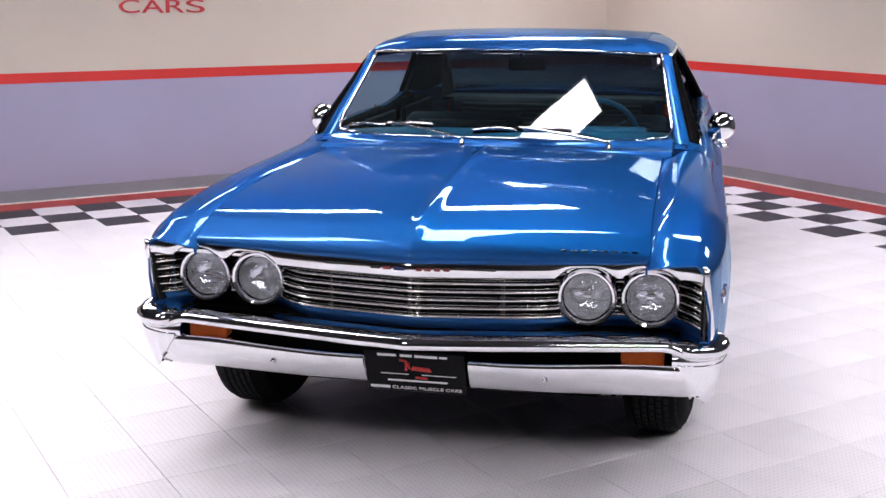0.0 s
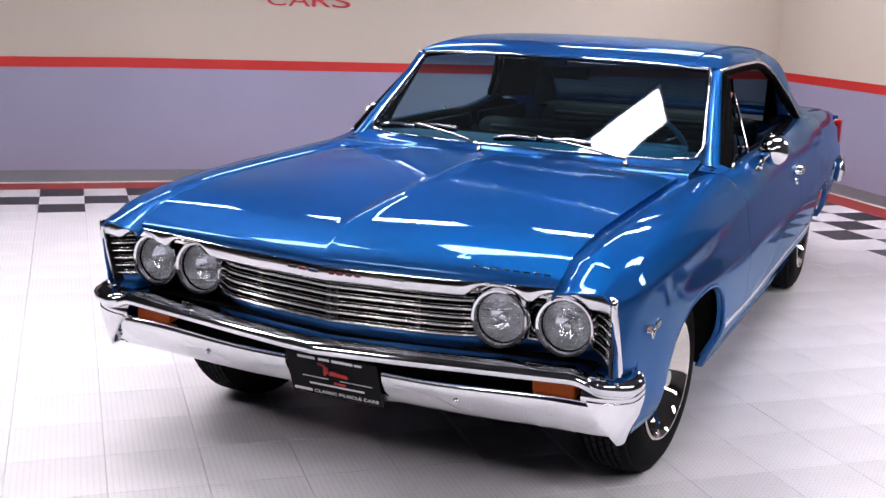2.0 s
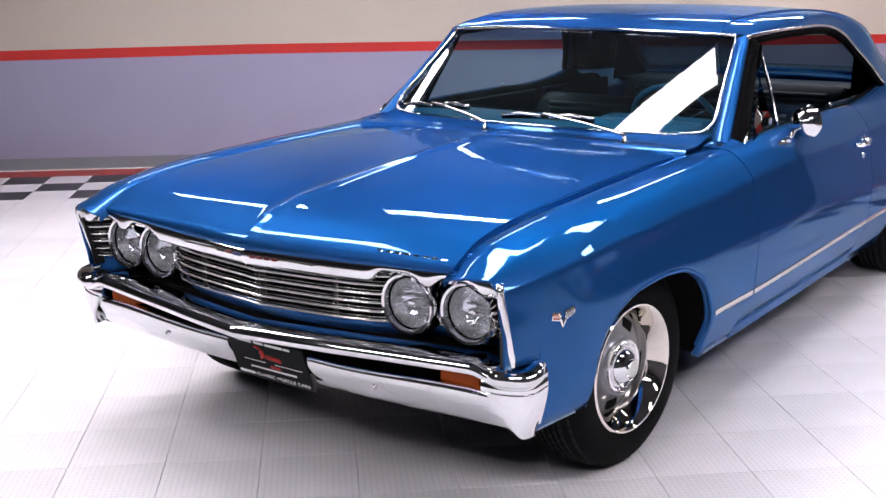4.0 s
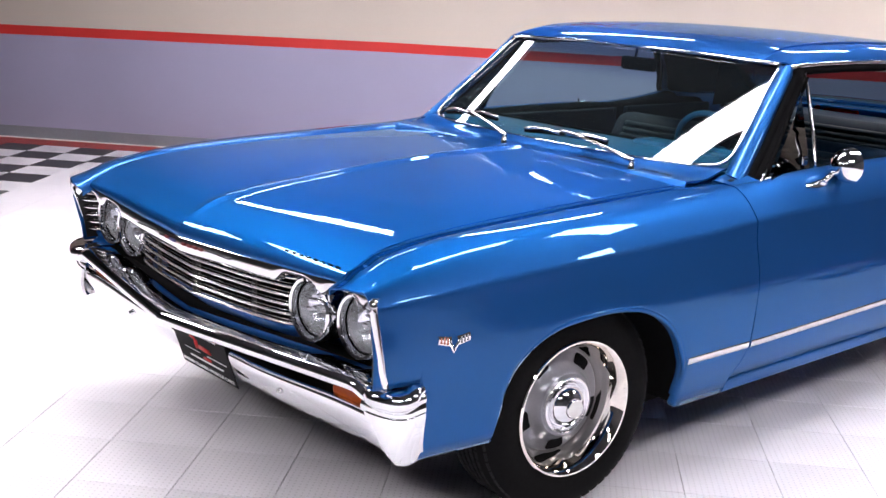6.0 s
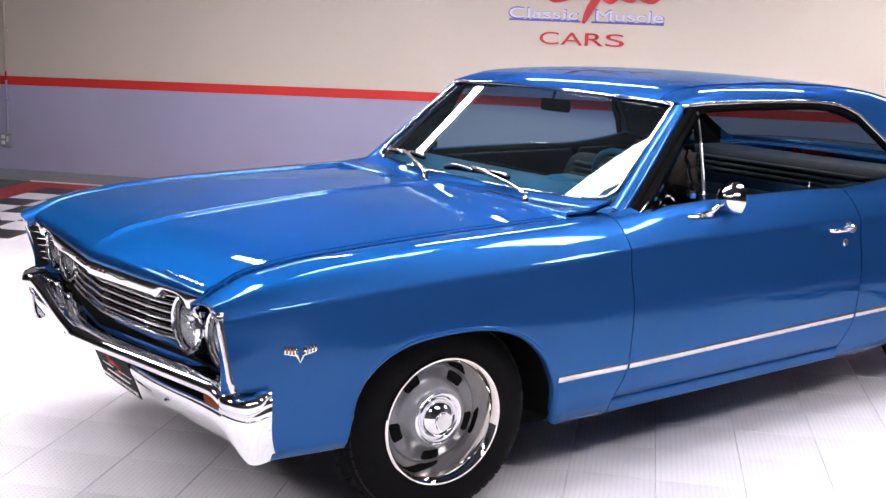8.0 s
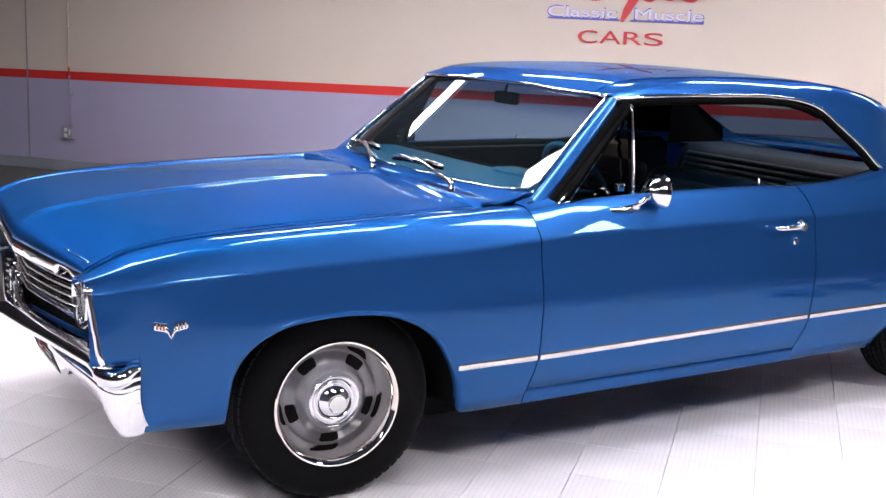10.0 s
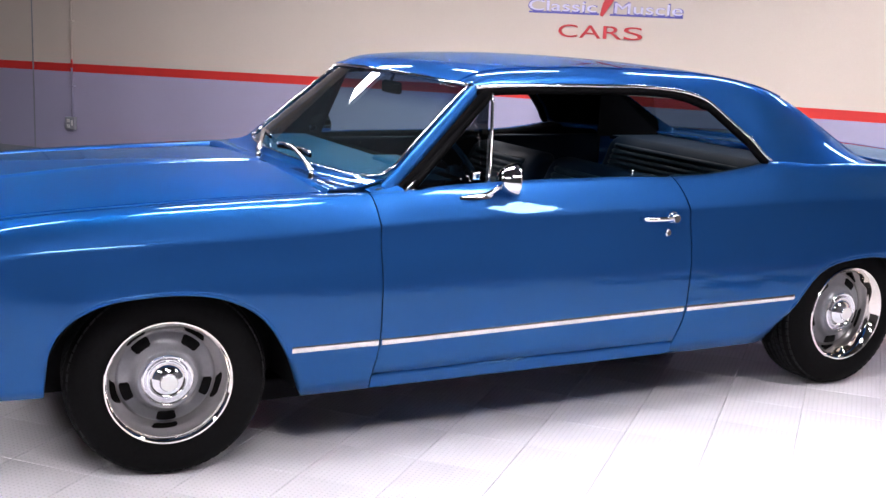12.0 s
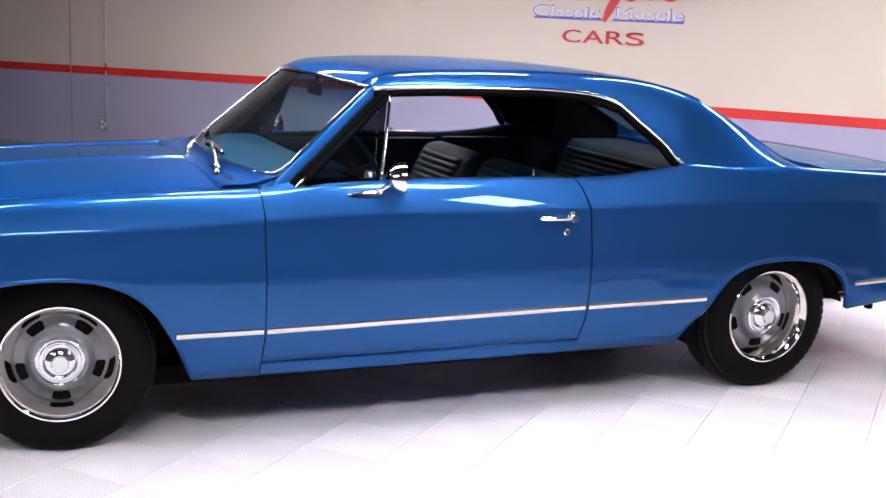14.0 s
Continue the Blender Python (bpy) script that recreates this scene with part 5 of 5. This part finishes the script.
for pivot, tip0, tip1 in (((0.487, 0.602, 0.930), (-0.085, 0.672, 0.972), (0.33, 0.655, 0.985)), ((-0.120, 0.602, 0.933), (-0.680, 0.790, 0.965), (-0.27, 0.700, 0.990))):
    w = empty("wiper")
    w.parent = car
    w["label"] = "bright windscreen wiper parked on the glass"
    p, a, b = Vector(pivot), Vector(tip0), Vector(tip1)
    lathe("spindle", [(0.0, 0.014), (0.007, 0.013), (0.010, 0.006), (0.013, -0.012)], CHROME, w, n=16, axis="z", m=Matrix.Translation(p))
    mid = a.lerp(b, 0.48)
    tube("arm", spline([p + Vector((0, 0, 0.018)), p.lerp(mid, 0.35) + Vector((0, 0, 0.022)), mid + Vector((0, -0.006, 0.018))], 14), [0.012] * 4 + [0.0095] * 10, BRIGHT, w, n=8, flat=0.6)
    for s, e in ((0.0, 0.45), (0.52, 1.0)):
        tube("bridge", spline([a.lerp(b, s) + Vector((0, 0, 0.004)), a.lerp(b, (s + e) / 2) + Vector((0, -0.003, 0.014)), a.lerp(b, e) + Vector((0, 0, 0.004))], 10), 0.0068, BRIGHT, w, n=6)
    tube("blade", [a.lerp(b, t) + Vector((0, 0.002, -0.002 + 0.006 * math.sin(math.pi * t))) for t in lin(0, 1, 12)], 0.0060, SEAL, w, "black rubber blade", n=6, flat=1.8)

# ---- wheels ----
def wheel(x, y, r, tyre_out, width, sgn, steer=0.0):
    w = empty("wheel")
    w.parent = car
    w["label"] = "slotted silver steel wheel with chrome trim ring and black tyre"
    w.matrix_local = Matrix.Translation((sgn * x, y, r)) @ Matrix.Rotation(radians(steer), 4, "Z") @ Matrix.Diagonal((sgn, 1, 1, 1))
    o = tyre_out - x
    i = o - width
    prof = [(0.198, o - 0.012), (0.205, o - 0.002), (0.225, o + 0.003), (0.262, o + 0.004), (0.290, o - 0.006), (0.306, o - 0.018), (0.3155, o - 0.030), (r - 0.002, o - 0.042)]
    n = 5
    for k in range(n):
        a = o - 0.046 - (width - 0.092) * k / n
        b = o - 0.046 - (width - 0.092) * (k + 1) / n
        prof += [(r, a), (r, b + 0.007), (r - 0.008, b + 0.006), (r - 0.008, b + 0.001)]
    prof += [(r, i + 0.046), (r - 0.010, i + 0.03), (0.295, i + 0.008), (0.26, i), (0.2, i + 0.01)]
    lathe("tyre", prof, RUBBER, w, "black tyre with ribbed tread", n=72)
    # tread blocks round the running face and over the shoulder
    bm = bmesh.new()
    step = (width - 0.092) / n
    for k in range(60):
        a = 2 * math.pi * k / 60
        box_bm(bm, o - 0.040, o - 0.022, -0.013, 0.013, r - 0.024, r - 0.0085, m=Matrix.Rotation(a, 4, "X"))
        for q in range(n):
            c = o - 0.046 - step * q
            box_bm(bm, c - step + 0.009, c - 0.001, -0.0135, 0.0135, r - 0.006, r + 0.0015, m=Matrix.Rotation(a + 0.05 * (q % 2), 4, "X"))
    part("tread", bm, TREAD, w, "worn tyre tread blocks")
    lathe("trim_ring", [(0.199, o - 0.014), (0.2065, o - 0.004), (0.207, o + 0.003), (0.204, o + 0.0065), (0.199, o + 0.006), (0.1955, o + 0.002), (0.191, o - 0.003), (0.183, o - 0.018), (0.176, o - 0.033), (0.169, o - 0.048), (0.163, o - 0.062), (0.159, o - 0.076), (0.157, o - 0.088)], RING_CHROME, w, "chrome trim ring with a deep dish", n=72)
    lathe("disc", [(0.162, o - 0.094), (0.156, o - 0.084), (0.149, o - 0.080), (0.124, o - 0.074), (0.114, o - 0.066), (0.106, o - 0.052), (0.100, o - 0.042), (0.094, o - 0.038), (0.088, o - 0.039), (0.0, o - 0.040)], GREY_STEEL, w, "silver painted wheel disc", n=64)
    for k in range(5):
        a = 2 * math.pi * (k + 0.75) / 5
        rows = []
        for rr, dep, half in ((0.118, 0.0702, 0.17), (0.123, 0.0738, 0.225), (0.146, 0.0794, 0.225), (0.151, 0.0815, 0.18)):
            rows.append([(o - dep + 0.0015, rr * math.cos(a + t), rr * math.sin(a + t)) for t in lin(-half, half, 11)])
        sheet("slot", rows, BLACK, w, "dark slot opening", thick=0.002)
    hub = [(0.086, -0.032), (0.084, -0.020), (0.080, -0.0165), (0.076, -0.018), (0.072, -0.024), (0.066, -0.029), (0.0625, -0.029), (0.061, -0.020), (0.057, -0.012), (0.050, -0.005), (0.042, 0.001), (0.034, 0.0055), (0.030, 0.0075), (0.028, 0.013), (0.026, 0.0145), (0.0, 0.0155)]
    lathe("hub_ring", [(r1, o + d1 - 0.010) for r1, d1 in hub[:5]], BEZEL, w, "satin ring round the centre cap", n=48)
    lathe("hub_cap", [(r1, o + d1 - 0.010) for r1, d1 in hub[4:]], CHROME, w, "chrome centre cap", n=48)
    lathe("cap_centre", [(0.0265, o), (0.0265, o + 0.0058), (0.024, o + 0.0068), (0.0, o + 0.0072)], WHITE_METAL, w, "pale round cap centre", n=32)
    lathe("inner_barrel", [(0.158, o - 0.090), (0.166, o - 0.13), (0.19, i + 0.02), (0.2, i + 0.012)], DARK_METAL, w, n=40)
    return w


for sgn in (1, -1):
    wheel(0.800, 0.0, 0.323, 0.846, 0.215, sgn, steer=-6.0)
    wheel(0.820, 2.936, 0.325, 0.885, 0.235, sgn)

# ---- underside, wheel housings ----
part("floor_pan", box(-0.70, 0.70, 0.45, 2.45, 0.23, 0.26), BLACK, car, "black underbody")
for sgn in (1, -1):
    part("frame_rail", box(sgn * 0.52, sgn * 0.66, 0.30, 2.50, 0.155, 0.235, 0.01), BLACK, car, "black chassis rail")
    tube("exhaust_pipe", spline([(sgn * 0.22, 0.3, 0.20), (sgn * 0.30, 1.0, 0.17), (sgn * 0.34, 2.2, 0.18), (sgn * 0.46, 2.6, 0.30), (sgn * 0.62, 3.1, 0.37), (sgn * 0.78, 3.24, 0.36)], 30), 0.028, BLACK, car, "dull exhaust pipe", n=10)
part("transmission", box(-0.16, 0.16, 0.35, 1.3, 0.17, 0.25, 0.03), BLACK, car, "black gearbox")
part("cross_member", box(-0.55, 0.55, -0.25, 0.25, 0.165, 0.31, 0.03), BLACK, car, "black front cross member")
part("fuel_tank", box(-0.45, 0.45, 3.30, 3.85, 0.24, 0.335, 0.03), BLACK, car, "black fuel tank")
part("rear_pan", box(-0.62, 0.62, 2.45, 3.95, 0.33, 0.36), BLACK, car, "black underbody")
part("engine_bay", box(-0.58, 0.58, -0.565, 0.45, 0.30, 0.74), BLACK, car, "black engine bay")
part("firewall", box(-0.80, 0.80, 0.50, 0.56, 0.26, 0.86), BLACK, car, "black firewall")
part("radiator_support", box(-0.80, 0.80, -0.585, -0.57, 0.37, 0.74), BLACK, car, "black radiator support")
for sgn in (1, -1):
    for yc, rad, z in ((0.0, 0.42, 0.30), (2.936, 0.40, 0.26)):
        rows = []
        for x in (0.60, 0.75, 0.90):
            rows.append([(sgn * min(x, side_x(yc + rad * math.cos(t), z + rad * 0.93 * math.sin(t)) - 0.016), yc + rad * math.cos(t), z + rad * 0.93 * math.sin(t)) for t in lin(-0.1 if yc < 1 else 0.32, math.pi - 0.16 if yc < 1 else math.pi + 0.1, 24)])
        sheet("wheel_housing", rows, BLACK, car, "black wheel housing", thick=0.004)
        part("housing_wall", box(sgn * 0.585, sgn * 0.60, yc - 0.44, yc + 0.43, 0.25, 0.72), BLACK, car, "black inner wall of the wheel housing")
    tube("exhaust_tip", [(sgn * 0.78, 3.22, 0.36), (sgn * 0.80, 3.30, 0.372), (sgn * 0.82, 3.42, 0.372)], 0.024, CHROME, car, "bright exhaust tip", n=14)
    part("hanger", box(sgn * 0.77, sgn * 0.80, 3.57, 3.60, 0.30, 0.40, 0.004), BLACK, car)
tube("axle", [(-0.60, 2.936, 0.325), (0.60, 2.936, 0.325)], 0.05, BLACK, car, "black rear axle", n=12)
tube("axle", [(-0.60, 0.0, 0.27), (0.60, 0.0, 0.27)], 0.04, BLACK, car, "black front cross member", n=12)

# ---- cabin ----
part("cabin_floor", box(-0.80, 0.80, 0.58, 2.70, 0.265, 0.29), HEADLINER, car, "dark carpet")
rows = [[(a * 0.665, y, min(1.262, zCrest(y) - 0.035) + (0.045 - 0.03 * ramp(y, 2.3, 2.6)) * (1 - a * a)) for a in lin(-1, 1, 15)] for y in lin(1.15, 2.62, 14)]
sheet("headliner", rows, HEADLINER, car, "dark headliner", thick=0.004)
dash = link("dashboard", finish(box(-0.76, 0.76, 0.96, 1.05, 0.62, 0.905, 0.03, 3), "dashboard", DASH, True), car, "blue dashboard")
rows = [[(a * 0.755, 0.675 + 0.115 * a * a + t * (0.36 - 0.115 * a * a), 0.928 + 0.010 * t + 0.006 * math.sin(math.pi * t)) for a in lin(-1, 1, 19)] for t in lin(0, 1, 8)]
sheet("dash_pad", rows, DASH, dash, "blue dash top", flip=True)
rows = [[(a * 0.755, 1.034 + dy, 0.9385 + dz) for a in lin(-1, 1, 19)] for dy, dz in ((0.0, 0.001), (0.018, 0.006), (0.038, 0.004), (0.050, -0.012), (0.045, -0.040), (0.02, -0.05))]
sheet("dash_roll", rows, SEAL, dash, "black padded dash edge", flip=True)
part("gauge_hood", box(0.18, 0.62, 0.97, 1.09, 0.895, 0.962, 0.018, 3), DASH, dash, "blue gauge hood", smooth=True)
part("glovebox_trim", box(-0.70, 0.16, 1.051, 1.056, 0.80, 0.84, 0.002), BRIGHT, dash, "bright dash strip")
# steering wheel
sw = empty("steering_wheel")
sw.parent = car
sw["label"] = "blue steering wheel with bright spokes"
sw.matrix_local = pose(0.385, 1.245, 0.900, 0, 0, 0) @ pose(0, 0, 0, -62, 0, 0)
tube("rim", [(0.19 * math.cos(t), 0.19 * math.sin(t), 0) for t in lin(0, 2 * math.pi, 49)], 0.0115, DASH, sw, n=10)
lathe("hub", [(0.0, 0.03), (0.035, 0.026), (0.045, 0.0), (0.03, -0.04)], DASH, sw, n=24, axis="z")
for a in (0, 120, 240):
    t = radians(a + 90)
    tube("spoke", [(0.03 * math.cos(t), 0.03 * math.sin(t), 0.01), (0.185 * math.cos(t), 0.185 * math.sin(t), 0)], 0.008, BRIGHT, sw, n=8, flat=0.4)
tube("column", [(0.385, 1.23, 0.915), (0.385, 0.98, 0.78)], 0.022, DASH, car, "blue steering column", n=12)


def seat(name, x0, x1, y0, y1, ytop, z0, ztop, label):
    root = empty(name)
    root.parent = car
    root["label"] = label
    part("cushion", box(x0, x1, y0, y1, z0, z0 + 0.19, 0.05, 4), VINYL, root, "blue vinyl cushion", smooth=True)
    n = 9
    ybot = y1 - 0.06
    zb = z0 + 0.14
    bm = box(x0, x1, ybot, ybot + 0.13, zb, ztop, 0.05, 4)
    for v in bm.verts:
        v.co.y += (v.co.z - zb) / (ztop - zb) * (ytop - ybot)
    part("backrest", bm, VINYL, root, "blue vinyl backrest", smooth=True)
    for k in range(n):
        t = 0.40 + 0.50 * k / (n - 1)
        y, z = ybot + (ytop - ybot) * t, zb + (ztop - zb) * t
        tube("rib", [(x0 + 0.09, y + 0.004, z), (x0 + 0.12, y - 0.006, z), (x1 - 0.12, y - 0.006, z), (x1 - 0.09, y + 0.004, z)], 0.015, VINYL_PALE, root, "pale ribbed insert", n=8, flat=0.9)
    return root


seat("front_seat", 0.05, 0.70, 1.25, 1.74, 1.90, 0.34, 0.925, "blue ribbed vinyl front seat")
seat("front_seat", -0.70, -0.05, 1.25, 1.74, 1.90, 0.34, 0.92, "blue ribbed vinyl front seat")
seat("rear_seat", -0.62, 0.62, 2.10, 2.56, 2.68, 0.36, 0.94, "blue ribbed vinyl rear bench")
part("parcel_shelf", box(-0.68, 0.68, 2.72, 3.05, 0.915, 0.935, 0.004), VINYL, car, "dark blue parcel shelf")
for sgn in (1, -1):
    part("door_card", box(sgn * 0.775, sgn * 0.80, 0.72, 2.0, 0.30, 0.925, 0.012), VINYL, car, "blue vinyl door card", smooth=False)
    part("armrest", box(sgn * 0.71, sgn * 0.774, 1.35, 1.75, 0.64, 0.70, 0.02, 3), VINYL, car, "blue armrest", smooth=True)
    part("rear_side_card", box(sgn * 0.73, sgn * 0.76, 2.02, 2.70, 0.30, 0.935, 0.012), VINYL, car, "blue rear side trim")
im = empty("rear_view_mirror")
im.parent = car
im["label"] = "black interior rear-view mirror"
part("head", box(0.0, 0.165, 1.085, 1.108, 1.198, 1.248, 0.012, 3), SEAL, im, smooth=True)
tube("stalk", [(0.06, 1.10, 1.24), (0.05, 1.12, 1.275)], 0.006, CHROME, im, n=8)

# the far front corner lies a little further back than the near one; the far flank stands slightly closer to the middle line than the near one
done = set()
for ob in car.children_recursive:
    if ob.type != "MESH" or ob.data.name in done or ob.matrix_local != Matrix.Identity(4) or (ob.parent is not car and ob.parent.matrix_local != Matrix.Identity(4)):
        continue
    done.add(ob.data.name)
    for v in ob.data.vertices:
        if v.co.x < -0.78 and v.co.y < -0.45:
            v.co.y += (0.045 + 0.04 * ramp(-v.co.z, -0.75, -0.56)) * ramp(-v.co.x, 0.78, 0.87) * ramp(v.co.z, 0.53, 0.549) * ramp(-v.co.y, 0.60, 0.74)
            v.co.x -= 0.012 * ramp(-v.co.x, 0.78, 0.87) * ramp(v.co.z, 0.545, 0.56) * ramp(-v.co.y, 0.60, 0.74)
        if v.co.x < 0:
            v.co.x *= 1 - 0.040 * ramp(v.co.y, -0.5, 0.8) - 0.035 * ramp(v.co.z, 0.95, 1.27) * ramp(v.co.y, 0.5, 0.9)


# ---- floor tiles ----
def tile_mesh(mat, name):
    h, b, g = TILE / 2 - 0.0007, 0.0016, 0.012
    verts = [(sx * h, sy * h, -g) for sx, sy in ((-1, -1), (1, -1), (1, 1), (-1, 1))]
    verts += [(sx * h, sy * h, -b) for sx, sy in ((-1, -1), (1, -1), (1, 1), (-1, 1))]
    verts += [(sx * (h - b), sy * (h - b), 0) for sx, sy in ((-1, -1), (1, -1), (1, 1), (-1, 1))]
    faces = [(8, 9, 10, 11)]
    for lo, hi in ((0, 4), (4, 8)):
        faces += [(lo + k, lo + (k + 1) % 4, hi + (k + 1) % 4, hi + k) for k in range(4)]
    return mesh_of(name, verts, faces, mat, smooth=False)


def tile_kind(i, j):
    if i >= 16 or j >= 1 or i <= -13:
        return "red"
    if i >= 13 or j >= -2 or i <= -10:
        return "black" if (i + j) % 2 == 0 else "white"
    return "white"


floor = link("floor", finish(box(U0, U1, V0, V1, -0.0139, -0.0125), "floor", JOINT))
placed(floor)
tagged(floor, "white plastic tile floor with a chequered and red border", "floor", kind="structure")
kinds = {"white": TILE_WHITE, "black": TILE_BLACK, "red": TILE_RED}
shared = {k: tile_mesh(m, k + "_tile") for k, m in kinds.items()}
rest = {k: ([], []) for k in kinds}
for i in range(-13, 17):
    for j in range(-36, 2):
        k = tile_kind(i, j)
        c = ((i + 0.5) * TILE, (j + 0.5) * TILE, 0)
        if -8 <= i < 12 and -21 <= j < -6:
            ob = link("tile", shared[k], floor)
            ob.location = c
        else:
            vs, fs = rest[k]
            base = len(vs)
            vs += [(v.co[0] + c[0], min(v.co[1] + c[1], V1 - 0.002), v.co[2]) for v in shared[k].vertices]
            fs += [tuple(base + q for q in p.vertices) for p in shared[k].polygons]
for k, (vs, fs) in rest.items():
    ob = link(k + "_tiles", mesh_of(k + "_tiles", vs, fs, kinds[k], smooth=False), floor, k + " interlocking floor tiles")
    ob["kind"] = "stuff"
